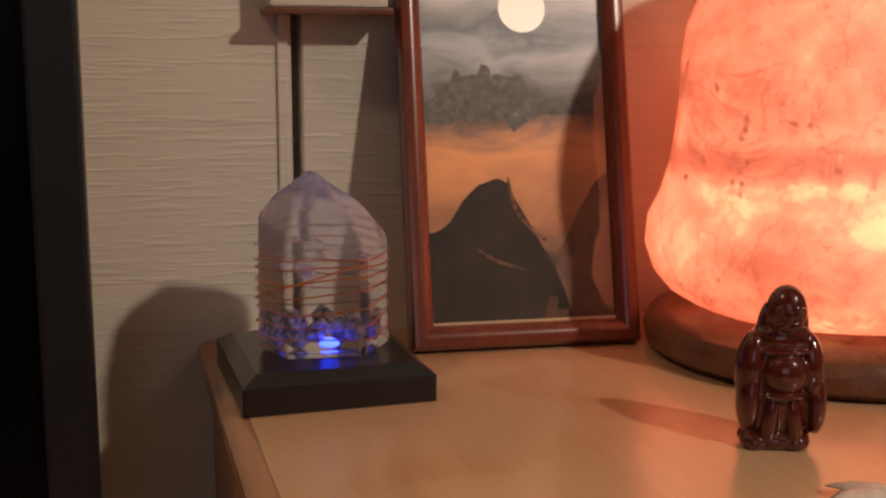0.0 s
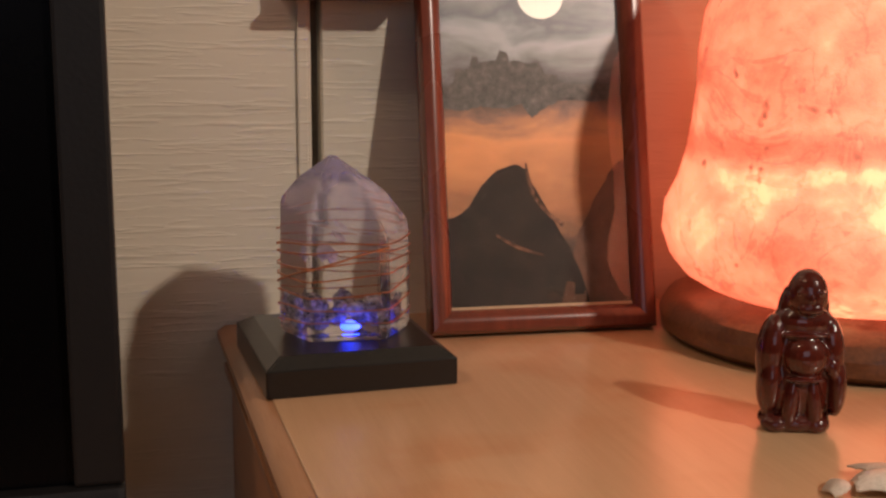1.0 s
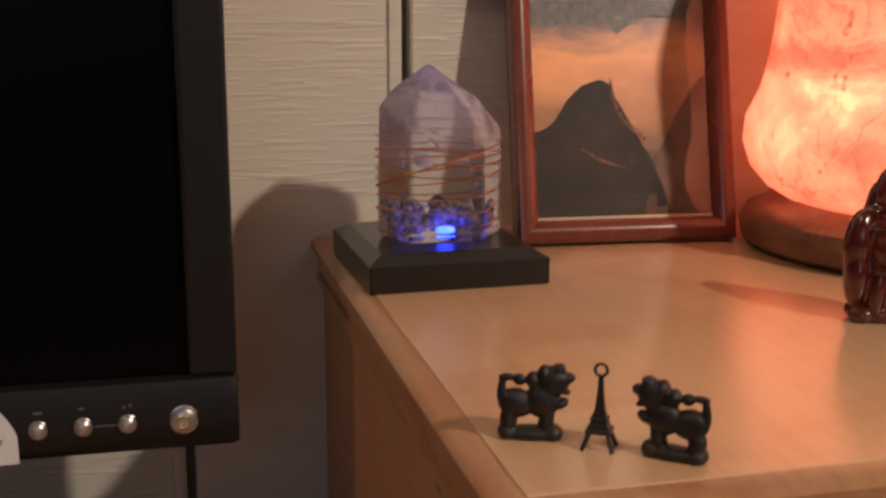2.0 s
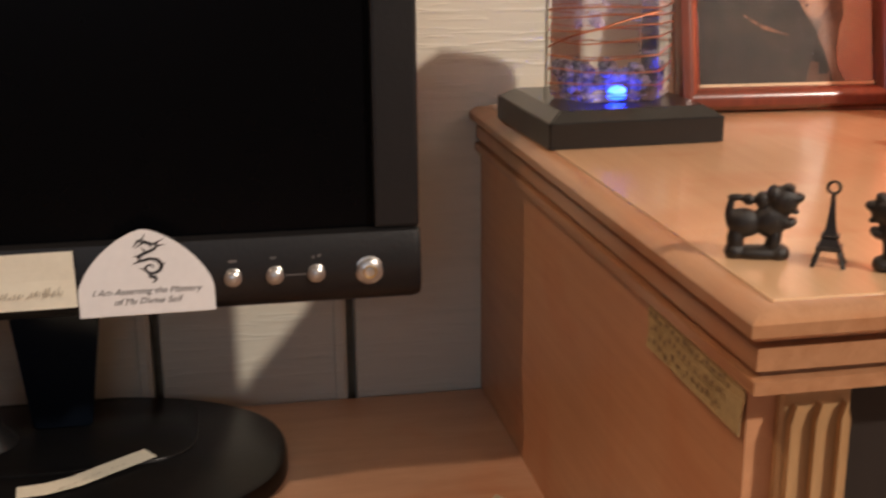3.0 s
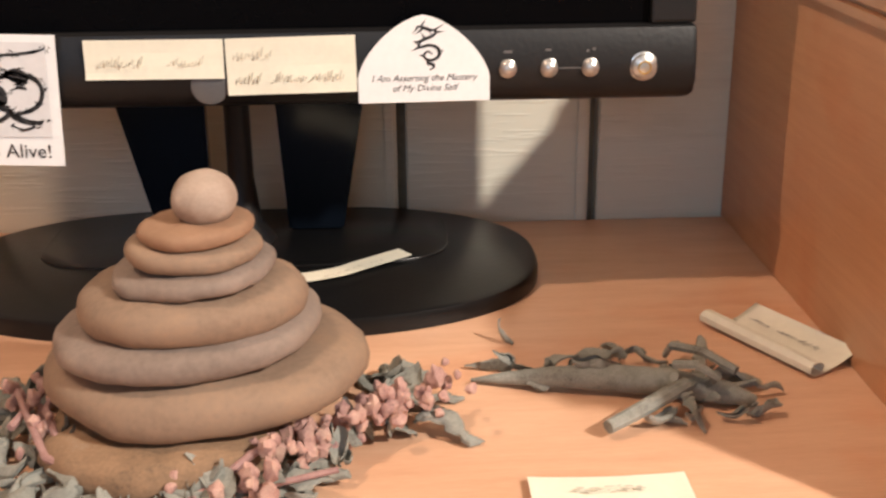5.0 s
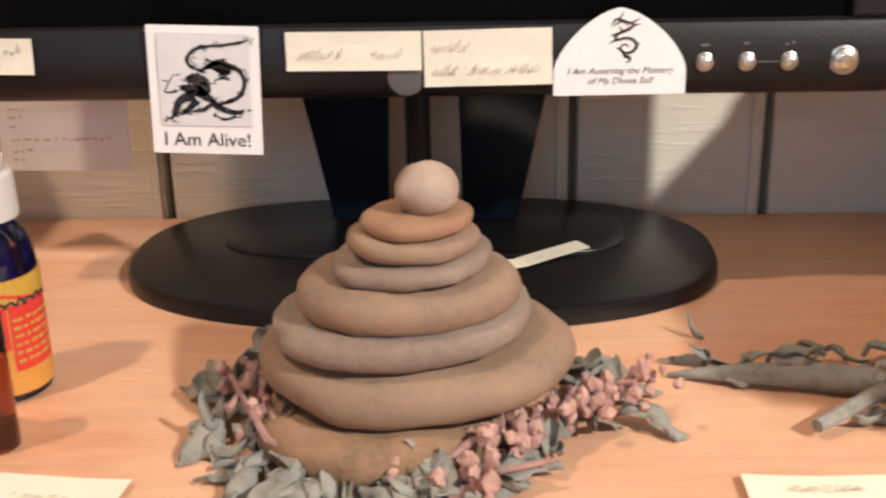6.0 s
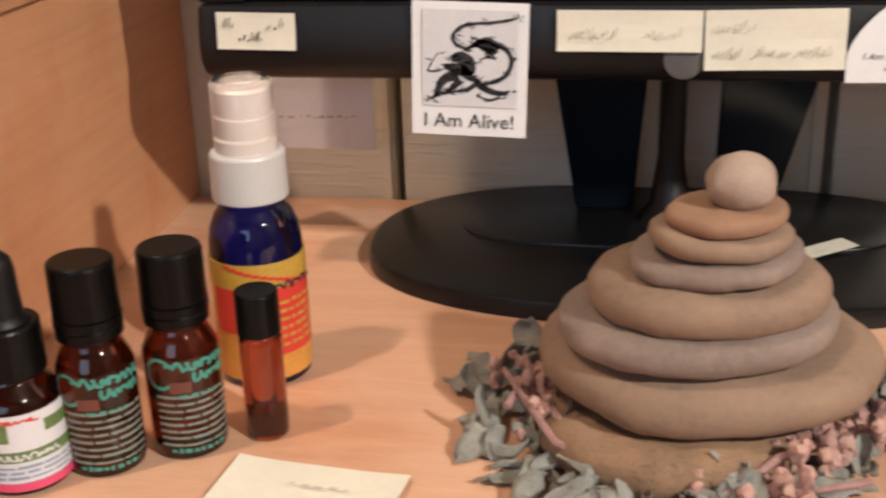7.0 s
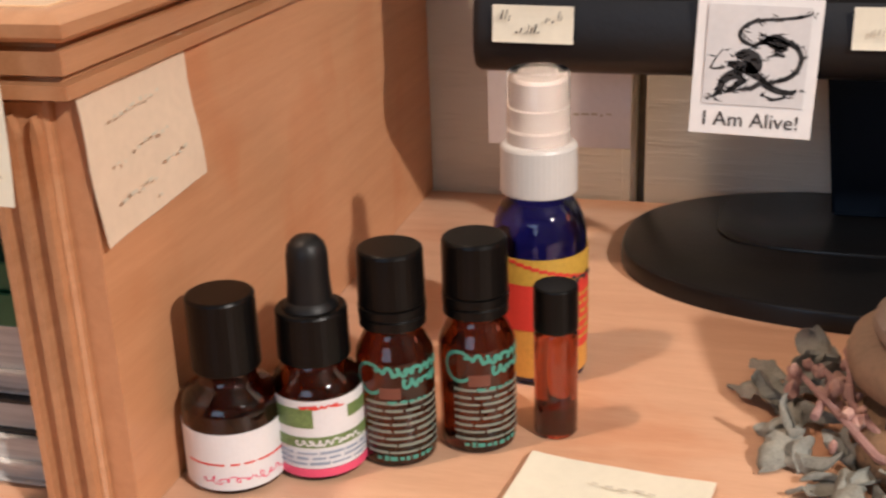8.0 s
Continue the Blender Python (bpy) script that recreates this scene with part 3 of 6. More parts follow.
def painting_sky():
    """Storm clouds over a band of orange light, darkening to black water."""
    m, nt, b = nodes_of("painted_sky")
    tc = nt.nodes.new("ShaderNodeTexCoord")
    sep = nt.nodes.new("ShaderNodeSeparateXYZ")
    nt.links.new(tc.outputs["Object"], sep.inputs[0])
    mp = nt.nodes.new("ShaderNodeMapping")
    mp.inputs["Scale"].default_value = (16, 16, 42)
    nt.links.new(tc.outputs["Object"], mp.inputs["Vector"])
    n = add(nt, "ShaderNodeTexNoise", Scale=1.2, Detail=7, Roughness=0.62, Distortion=0.5)
    nt.links.new(mp.outputs[0], n.inputs["Vector"])
    d = add(nt, "ShaderNodeMath")
    d.operation, d.inputs[1].default_value, d.inputs[2].default_value = "MULTIPLY_ADD", 0.055, -0.0275
    nt.links.new(n.outputs["Fac"], d.inputs[0])
    z = add(nt, "ShaderNodeMath")
    nt.links.new(sep.outputs["Z"], z.inputs[0]), nt.links.new(d.outputs[0], z.inputs[1])
    r = add(nt, "ShaderNodeMapRange")
    r.inputs["From Max"].default_value = 0.21
    nt.links.new(z.outputs[0], r.inputs["Value"])
    nt.links.new(ramp(nt, r.outputs[0], [(0.02, (0.022, 0.015, 0.012)), (0.22, (0.07, 0.042, 0.030)), (0.36, (0.30, 0.13, 0.06)), (0.52, (0.54, 0.22, 0.085)),
                                         (0.59, (0.20, 0.11, 0.075)), (0.64, (0.055, 0.050, 0.045)), (0.70, (0.12, 0.115, 0.11)), (0.79, (0.30, 0.31, 0.31)), (0.86, (0.13, 0.14, 0.15)), (0.96, (0.40, 0.39, 0.36))]), b.inputs["Base Color"])
    b.inputs["Roughness"].default_value, b.inputs["Specular IOR Level"].default_value = 0.26, 0.5
    return m


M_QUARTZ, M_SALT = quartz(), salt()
M_COPPER = plain("copper_wire", (0.60, 0.26, 0.15), 0.28, metal=1.0, vary=0.12, scale=300, bumpy=0)
M_BARK = blotched("varnished_bark_wood", [(0.35, (0.07, 0.026, 0.012)), (0.65, (0.21, 0.085, 0.036))], 30, 0.4, coat=0.2)
M_LACQUER = blotched("red_brown_lacquer", [(0.35, (0.055, 0.008, 0.005)), (0.65, (0.12, 0.018, 0.009))], 60, 0.16, bumpy=0.05, coat=0.6)
M_LIONBLACK = blotched("blackened_cast_metal", [(0.35, (0.006, 0.005, 0.0045)), (0.7, (0.020, 0.017, 0.015))], 250, 0.36)
M_SHELL = blotched("bleached_shell", [(0.35, (0.48, 0.42, 0.34)), (0.6, (0.74, 0.70, 0.62))], 60, 0.35, bumpy=0.2)
M_STONE = blotched("tan_river_stone", [(0.30, (0.174, 0.115, 0.077)), (0.50, (0.244, 0.165, 0.113)), (0.72, (0.304, 0.196, 0.124))], 28, 0.82, bumpy=0.35)
M_STONEGREY = blotched("grey_river_stone", [(0.30, (0.165, 0.124, 0.099)), (0.55, (0.244, 0.184, 0.150)), (0.75, (0.296, 0.217, 0.161))], 30, 0.85, bumpy=0.35)
M_STONEWARM = blotched("ochre_river_stone", [(0.30, (0.235, 0.131, 0.077)), (0.55, (0.296, 0.172, 0.103)), (0.75, (0.339, 0.209, 0.131))], 30, 0.8, bumpy=0.3)
M_CRUST = blotched("crusted_ochre_stone", [(0.30, (0.074, 0.055, 0.041)), (0.42, (0.200, 0.126, 0.074)), (0.58, (0.266, 0.162, 0.093)), (0.75, (0.296, 0.214, 0.148))], 55, 0.88, bumpy=0.9)
M_PEBBLE = blotched("pitted_grey_pebble", [(0.26, (0.10, 0.065, 0.045)), (0.36, (0.30, 0.225, 0.175)), (0.55, (0.36, 0.275, 0.22)), (0.75, (0.42, 0.32, 0.25))], 75, 0.85, bumpy=0.4)
M_SAGE = blotched("dried_sage_leaf", [(0.30, (0.097, 0.086, 0.067)), (0.42, (0.202, 0.198, 0.172)), (0.55, (0.270, 0.270, 0.236)), (0.72, (0.351, 0.337, 0.291))], 90, 0.9, bumpy=0.8)
M_STEM = blotched("mauve_dry_stem", [(0.35, (0.24, 0.13, 0.12)), (0.65, (0.40, 0.24, 0.22))], 120, 0.8)
M_FLOWER = blotched("dusty_pink_bud", [(0.32, (0.24, 0.125, 0.12)), (0.5, (0.44, 0.26, 0.22)), (0.7, (0.58, 0.40, 0.31))], 160, 0.9)
M_AMBER = glass("amber_glass", (0.11, 0.022, 0.005), 0.04)
M_AMBERLIGHT = glass("thin_amber_glass", (0.40, 0.10, 0.05), 0.04)
M_COBALT = glass("cobalt_glass", (0.010, 0.016, 0.30), 0.04)
M_CAPBLACK = plain("black_cap_plastic", (0.003, 0.0028, 0.0028), 0.30, vary=0.12, scale=200, bumpy=0.1, spec=0.16)
M_RUBBER = plain("black_rubber", (0.005, 0.005, 0.0055), 0.45, vary=0.1, scale=200, bumpy=0.1, spec=0.3)
M_WHITEPLASTIC = plain("white_plastic", (0.55, 0.54, 0.52), 0.35, vary=0.02, scale=80, bumpy=0)
M_SPRAYER = plain("off_white_plastic", (0.42, 0.37, 0.33), 0.4, vary=0.02, scale=80, bumpy=0)
M_CLEARPLASTIC = glass("clear_plastic_cap", (0.96, 0.95, 0.94), 0.06, 1.25)
M_LABELWHITE = plain("white_label", (0.68, 0.68, 0.70), 0.45, vary=0.03, scale=60, bumpy=0)
M_LABELGREEN = plain("green_label", (0.13, 0.20, 0.065), 0.5, vary=0.3, scale=120, bumpy=0)
M_LABELPINK = plain("pink_label", (0.70, 0.075, 0.16), 0.5, vary=0.05, scale=60, bumpy=0)
M_TEAL = plain("teal_print", (0.06, 0.27, 0.21), 0.45, vary=0.1, scale=200, bumpy=0)
M_SQUARE = plain("red_brown_print", (0.14, 0.045, 0.028), 0.45, vary=0.1, scale=200, bumpy=0)
M_TEALGREY = plain("grey_green_print", (0.20, 0.23, 0.19), 0.45, vary=0.1, scale=200, bumpy=0)
M_RED = plain("red_print", (0.62, 0.045, 0.03), 0.45, vary=0.06, scale=80, bumpy=0)
M_MUSTARD = plain("mustard_label", (0.50, 0.31, 0.045), 0.45, vary=0.12, scale=60, bumpy=0)
M_OCHRE = plain("orange_label", (0.60, 0.28, 0.05), 0.45, vary=0.12, scale=60, bumpy=0)
M_PALEBLUE = plain("grey_blue_print", (0.28, 0.33, 0.42), 0.5, vary=0.06, scale=60, bumpy=0)
M_GREENCOVER = plain("green_book_cover", (0.012, 0.10, 0.045), 0.4, vary=0.1, scale=30, bumpy=0)
M_BLUECOVER = plain("dark_blue_book_cover", (0.012, 0.02, 0.05), 0.4, vary=0.1, scale=30, bumpy=0)
M_PAGES = blotched("book_pages", [(0.35, (0.44, 0.43, 0.41)), (0.6, (0.66, 0.65, 0.62))], 20, 0.85, stretch=(1, 1, 60))
M_STICK = wood("plain_wooden_handle", (0.50, 0.28, 0.14), (0.38, 0.19, 0.09), (30, 3, 30), 0.5, 0.1)
M_PAINTROCK = blotched("painted_dark_crag", [(0.3, (0.012, 0.009, 0.008)), (0.6, (0.030, 0.021, 0.016)), (0.8, (0.055, 0.03, 0.02))], 60, 0.5, bumpy=0, spec=0.12)
M_PAINTMIST = blotched("painted_misty_crag", [(0.3, (0.07, 0.036, 0.024)), (0.6, (0.13, 0.062, 0.038)), (0.8, (0.20, 0.09, 0.05))], 60, 0.26, bumpy=0)
M_PAINTCASTLE = blotched("painted_grey_castle", [(0.3, (0.035, 0.031, 0.028)), (0.55, (0.085, 0.075, 0.065)), (0.75, (0.16, 0.14, 0.115))], 200, 0.4, bumpy=0, spec=0.2)
M_PAINTTRAIL = blotched("painted_ember_trail", [(0.4, (0.03, 0.018, 0.012)), (0.7, (0.26, 0.11, 0.06))], 300, 0.6, bumpy=0, spec=0.1)
M_PAINTMOON = plain("painted_moon", (0.86, 0.84, 0.74), 0.32, vary=0.05, scale=80, bumpy=0)
led_mat, led_nt, led_b = nodes_of("blue_diode")
led_b.inputs["Emission Color"].default_value, led_b.inputs["Emission Strength"].default_value = (0.001, 0.035, 1.0, 1), 28
M_DIODE = led_mat


# ---- shapes used by several things ----
def ribbon(points, widths, y, bm=None):
    """A flat brush stroke in x and z."""
    bm = bm or bmesh.new()
    pts = [Vector((x, z)) for x, z in points]
    fine, fw = [], []
    for i in range(len(pts) - 1):
        p0, p1, p2, p3 = pts[max(i - 1, 0)], pts[i], pts[i + 1], pts[min(i + 2, len(pts) - 1)]
        for k in range(6):
            t = k / 6
            fine.append(0.5 * ((2 * p1) + (p2 - p0) * t + (2 * p0 - 5 * p1 + 4 * p2 - p3) * t * t + (3 * p1 - p0 - 3 * p2 + p3) * t ** 3))
            fw.append(widths[i] + (widths[i + 1] - widths[i]) * t)
    fine.append(pts[-1]), fw.append(widths[-1])
    rows = []
    for i, p in enumerate(fine):
        d = (fine[min(i + 1, len(fine) - 1)] - fine[max(i - 1, 0)]).normalized()
        nrm = Vector((-d.y, d.x)) * fw[i] / 2
        rows.append((bm.verts.new((p.x + nrm.x, y, p.y + nrm.y)), bm.verts.new((p.x - nrm.x, y, p.y - nrm.y))))
    for a, b in zip(rows, rows[1:]):
        bm.faces.new((a[0], a[1], b[1], b[0]))
    return bm


def spike(bm, x, z, dx, dz, w, y):
    d = Vector((dx, dz))
    n = Vector((-dz, dx)).normalized() * w / 2
    bm.faces.new([bm.verts.new((x + n.x, y, z + n.y)), bm.verts.new((x - n.x, y, z - n.y)), bm.verts.new((x + d.x, y, z + d.y))])


def text_mesh(words, size, centre_x, z, y, shear=0.0):
    """Readable words with the built-in font, upright in x and z."""
    cu = bpy.data.curves.new("words", "FONT")
    cu.body, cu.size, cu.align_x, cu.shear, cu.resolution_u = words, size, "CENTER", shear, 3
    ob = bpy.data.objects.new("words", cu)
    scene.collection.objects.link(ob)
    bpy.context.view_layer.update()
    me = bpy.data.meshes.new_from_object(ob.evaluated_get(bpy.context.evaluated_depsgraph_get()))
    bpy.data.objects.remove(ob)
    bm = bmesh.new()
    bm.from_mesh(me)
    bpy.data.meshes.remove(me)
    bmesh.ops.transform(bm, matrix=pose(centre_x, y, z, 90), verts=bm.verts)
    return bm


def sheet(w, h, curl=0.0, nx=8, nz=6, thick=0.00025, warp=0.0, seed=0):
    """A sheet of paper standing in x and z, its lower left corner at the origin, curling forward along its foot."""
    bm = bmesh.new()
    rows = []
    for j in range(nz + 1):
        row = []
        for i in range(nx + 1):
            u, v = i / nx, j / nz
            y = -curl * (1 - v) ** 2 + warp * noise.noise(Vector((u * 2 + seed, v * 2, seed)))
            row.append(bm.verts.new((u * w, y, v * h)))
        rows.append(row)
    for j in range(nz):
        for i in range(nx):
            bm.faces.new((rows[j][i], rows[j][i + 1], rows[j + 1][i + 1], rows[j + 1][i]))
    ext = bmesh.ops.extrude_face_region(bm, geom=bm.faces[:])
    bmesh.ops.translate(bm, vec=(0, thick, 0), verts=[v for v in ext["geom"] if isinstance(v, bmesh.types.BMVert)])
    return bm


def blobs(items, material, name, place, label, category, voxel, group=""):
    """A small carved or cast figure as one closed skin over rounded masses (x, y, z, rx, ry, rz, tilt)."""
    bm = bmesh.new()
    for x, y, z, rx, ry, rz, tilt in items:
        own = bmesh.new()
        bmesh.ops.create_uvsphere(own, u_segments=20, v_segments=14, radius=1)
        bmesh.ops.transform(own, matrix=pose(x, y, z, 0, tilt, 0) @ Matrix.Diagonal((rx, ry, rz, 1)), verts=own.verts)
        merge(bm, own)
    ob = part(name, bm, material, smooth=True)
    ob.matrix_basis = place
    rem = ob.modifiers.new("skin", "REMESH")
    rem.mode, rem.voxel_size, rem.use_smooth_shade = "VOXEL", voxel, True
    sm = ob.modifiers.new("soften", "SMOOTH")
    sm.factor, sm.iterations = 0.5, 2
    return tagged(ob, label, category, group)


# ---- papers on the monitor ----
FRONT = 0.5475


def dragon_strokes(w, h):
    """A coiling dragon in a field w by h, from its lower left corner: (stroke points, widths, bristles at each point)."""
    def p(*q):
        return [(a * w, b * h) for a, b in q]
    coil = p((1.02, 0.97), (0.89, 0.93), (0.68, 0.90), (0.48, 0.88), (0.36, 0.82), (0.31, 0.73), (0.36, 0.65), (0.47, 0.62), (0.57, 0.68), (0.68, 0.72), (0.79, 0.67), (0.90, 0.61), (0.95, 0.49), (0.90, 0.35), (0.79, 0.275), (0.64, 0.23))
    outer = [(a + 0.045 * w * math.cos(1.1 * k), b + 0.04 * h * math.sin(1.1 * k + 1)) for k, (a, b) in enumerate(coil)]
    return [
        (coil[:8], [0.012, 0.035, 0.03, 0.03, 0.035, 0.04, 0.035, 0.02], 4),
        (coil[7:], [0.02, 0.05, 0.06, 0.06, 0.05, 0.045, 0.05, 0.05, 0.03], 5),
        (outer[2:], [0.006] * (len(outer) - 2), 1),
        (p((0.56, 0.70), (0.66, 0.66), (0.76, 0.62), (0.70, 0.57)), [0.06, 0.13, 0.11, 0.03], 6),
        (p((0.46, 0.60), (0.56, 0.65), (0.70, 0.61)), [0.01, 0.03, 0.03], 2),
        (p((0.30, 0.50), (0.38, 0.52), (0.47, 0.47), (0.50, 0.38), (0.42, 0.36)), [0.06, 0.13, 0.17, 0.12, 0.06], 9),
        (p((0.22, 0.42), (0.32, 0.40), (0.42, 0.38), (0.52, 0.30), (0.60, 0.26)), [0.05, 0.11, 0.13, 0.08, 0.04], 8),
        (p((0.38, 0.32), (0.27, 0.30), (0.18, 0.23), (0.14, 0.11), (0.07, 0.04)), [0.10, 0.11, 0.08, 0.06, 0.012], 8),
        (p((0.40, 0.27), (0.33, 0.20), (0.28, 0.15), (0.20, 0.10)), [0.09, 0.07, 0.05, 0.02], 6),
        (p((0.59, 0.25), (0.48, 0.17), (0.38, 0.15), (0.30, 0.13)), [0.06, 0.05, 0.03, 0.01], 4),
        (p((0.62, 0.22), (0.70, 0.17), (0.82, 0.14), (0.94, 0.16)), [0.07, 0.07, 0.06, 0.015], 6),
        (p((0.60, 0.10), (0.72, 0.06), (0.84, 0.10)), [0.012, 0.03, 0.03], 4),
        (p((0.16, 0.57), (0.09, 0.47), (0.05, 0.36), (0.17, 0.37)), [0.008, 0.014, 0.016, 0.03], 1),
        (p((0.60, 0.50), (0.70, 0.53), (0.78, 0.51)), [0.01, 0.025, 0.01], 2),
    ]


def dragon(w, h, x, z, y, seed):
    bm = bmesh.new()
    rnd = random.Random(seed)
    for pts, ws, bristles in dragon_strokes(w, h):
        ribbon([(x + a, z + b) for a, b in pts], [k * w for k in ws], y, bm)
        for (a, b), k in zip(pts, ws):
            for _ in range(bristles):
                ang, far = rnd.uniform(0, 2 * math.pi), rnd.uniform(0.5, 1.1)
                spike(bm, x + a + rnd.uniform(-.04, .04) * w, z + b + rnd.uniform(-.03, .03) * h, math.cos(ang) * w * 0.08 * far, math.sin(ang) * w * 0.05 * far, w * 0.02, y)
    return bm


def dragon_sheet():
    s = thing("dragon_print", pose(-0.3738, FRONT - 0.0015, 0.8385, 0, 2.0, 0), "white paper with black printed dragon taped to the monitor bezel", "paper")
    part("paper", sheet(0.0555, 0.0645, 0.0006), M_WHITEPAPER, s)
    part("printed_field", box(0.005, 0.0505, -0.0009, -0.0007, 0.0145, 0.061), M_GREYPAPER, s, "grey printed ground")
    part("printed_dragon", dragon(0.044, 0.044, 0.006, 0.0155, -0.0011, 3), M_INK, s, "black dragon drawing")
    part("printed_line", text_mesh("I Am Alive!", 0.0098, 0.0278, 0.0042, -0.0010), M_INK, s, "black printed words")


def arched_card():
    c = thing("arched_card", pose(-0.1728, FRONT - 0.001, 0.8648, 0, -0.5, 0), "white arched card with dragon and words on the bezel", "card")
    w, h = 0.0642, 0.0425
    pts = [(0, 0), (w, 0), (w, 0.012)] + [(w / 2 + w / 2 * math.copysign(abs(math.cos(a)) ** 1.32, math.cos(a)), 0.012 + (h - 0.012) * math.sin(a) ** 1.32) for a in [math.pi * k / 24 for k in range(1, 24)]] + [(0, 0.012)]
    part("card", prism(pts, 0.0, 0.0004), M_WHITEPAPER, c)
    bm2 = bmesh.new()
    ribbon([(0.0300, 0.0372), (0.0335, 0.0360), (0.0360, 0.0352), (0.0385, 0.0345), (0.0370, 0.0325), (0.0340, 0.0312), (0.0312, 0.0300), (0.0300, 0.0280)], [0.0008, 0.0018, 0.0012, 0.0010, 0.0014, 0.0016, 0.0014, 0.0006], -0.0002, bm2)
    ribbon([(0.0290, 0.0265), (0.0320, 0.0272), (0.0350, 0.0278), (0.0385, 0.0268), (0.0400, 0.0240), (0.0385, 0.0215), (0.0355, 0.0205), (0.0330, 0.0215), (0.0325, 0.0235), (0.0345, 0.0248), (0.0365, 0.0235)], [0.0006, 0.0014, 0.0014, 0.0016, 0.0018, 0.0015, 0.0014, 0.0012, 0.0010, 0.0009, 0.0005], -0.0002, bm2)
    ribbon([(0.0340, 0.0210), (0.0345, 0.0190), (0.0365, 0.0185), (0.0370, 0.0170), (0.0350, 0.0158)], [0.0012, 0.0016, 0.0016, 0.0010, 0.0004], -0.0002, bm2)
    for x, z, dx, dz in ((0.0310, 0.0365, 0.003, 0.0045), (0.0300, 0.0372, -0.003, -0.004), (0.0320, 0.0360, -0.004, -0.003), (0.0375, 0.0350, 0.005, 0.003), (0.0380, 0.0340, 0.005, 0.0005), (0.0345, 0.0362, 0.002, -0.004),
                         (0.0310, 0.0300, -0.004, -0.001), (0.0300, 0.0270, -0.004, -0.002), (0.0305, 0.0275, -0.003, 0.003), (0.0330, 0.0312, -0.002, 0.003), (0.0395, 0.0245, 0.003, 0.001), (0.0325, 0.0225, -0.003, 0.001)):
        spike(bm2, x, z, dx, dz, 0.0013, -0.0002)
    part("printed_dragon", bm2, M_INK, c, "small black dragon drawing")
    part("printed_line", text_mesh("I Am Asserting the Mastery", 0.0046, w / 2, 0.0105, -0.0002, 0.35), M_INK, c, "black script words")
    part("printed_line", text_mesh("of My Divine Self", 0.0046, w / 2, 0.0055, -0.0002, 0.35), M_INK, c, "black script words")


def note(x, z, w, h, tilt, rows, ink, label, seed):
    s = thing("paper_note", pose(x, FRONT - 0.0008, z, 0, tilt, 0), label, "note", "notes on the monitor")
    part("paper", sheet(w, h, 0.0012, warp=0.0006, seed=seed), M_YELLOW, s)
    part("writing", bars(rows, -0.0022, seed=seed, height=0.0046, pen=True), ink, s)


dragon_sheet()
arched_card()
note(-0.4690, 0.8795, 0.0395, 0.0178, 1.0, [(0.004, 0.009, 0.0110), (0.0115, 0.0235, 0.0045), (0.026, 0.034, 0.0105)], M_INK, "small pale yellow note with black scribble on the bezel", 11)
note(-0.3036, 0.8790, 0.0665, 0.0190, 0.3, [(0.007, 0.028, 0.0068), (0.041, 0.056, 0.0070)], M_FAINTINK, "narrow pale yellow note with faint pencil on the bezel", 12)
note(-0.2358, 0.8702, 0.0625, 0.0275, -0.8, [(0.005, 0.022, 0.0185), (0.005, 0.016, 0.0065), (0.022, 0.056, 0.0065)], M_FAINTINK, "wide pale yellow note with faint pencil on the bezel", 13)

hang = thing("hanging_sheet", pose(-0.491, 0.625, 0.805), "white printed sheet hanging behind the monitor", "paper")
part("paper", sheet(0.0805, 0.079, 0.0, warp=0.002, seed=4), M_WHITEPAPER, hang)
part("writing", bars([(0.012, 0.058, 0.043), (0.012, 0.022, 0.037), (0.012, 0.020, 0.032), (0.012, 0.018, 0.027), (0.012, 0.070, 0.019), (0.012, 0.024, 0.012), (0.012, 0.022, 0.007)], -0.0025, seed=5), M_FAINTINK, hang)

slip = thing("paper_slip", pose(0, 0, 0), "curled strip of cream paper lying on the monitor foot", "paper")
bm = bmesh.new()
arc = [(-0.2175, 0.5745), (-0.203, 0.5765), (-0.188, 0.5825), (-0.173, 0.5935), (-0.1515, 0.6085)]
rows = []
for i, (x, y) in enumerate(arc):
    d = (Vector(arc[min(i + 1, 4)]) - Vector(arc[max(i - 1, 0)])).normalized()
    n = Vector((-d.y, d.x)) * 0.0065
    z = 0.7621 + 0.0012 * (i / 4) ** 2
    rows.append([bm.verts.new((x + n.x, y + n.y, z)), bm.verts.new((x - n.x, y - n.y, z)), bm.verts.new((x - n.x, y - n.y, z + 0.0003)), bm.verts.new((x + n.x, y + n.y, z + 0.0003))])
for a, b in zip(rows, rows[1:]):
    for k in range(4):
        bm.faces.new((a[k], a[(k + 1) % 4], b[(k + 1) % 4], b[k]))
bm.faces.new(rows[0]), bm.faces.new(rows[-1][::-1])
part("paper", bm, M_YELLOW, slip, smooth=True)
bm = bars([(-0.030, -0.004, 0), (0.002, 0.010, 0)], 0, seed=6)
bmesh.ops.transform(bm, matrix=pose(-0.172, 0.591, 0.7633, -90, 0, 38), verts=bm.verts)
part("writing", bm, M_FAINTINK, slip)


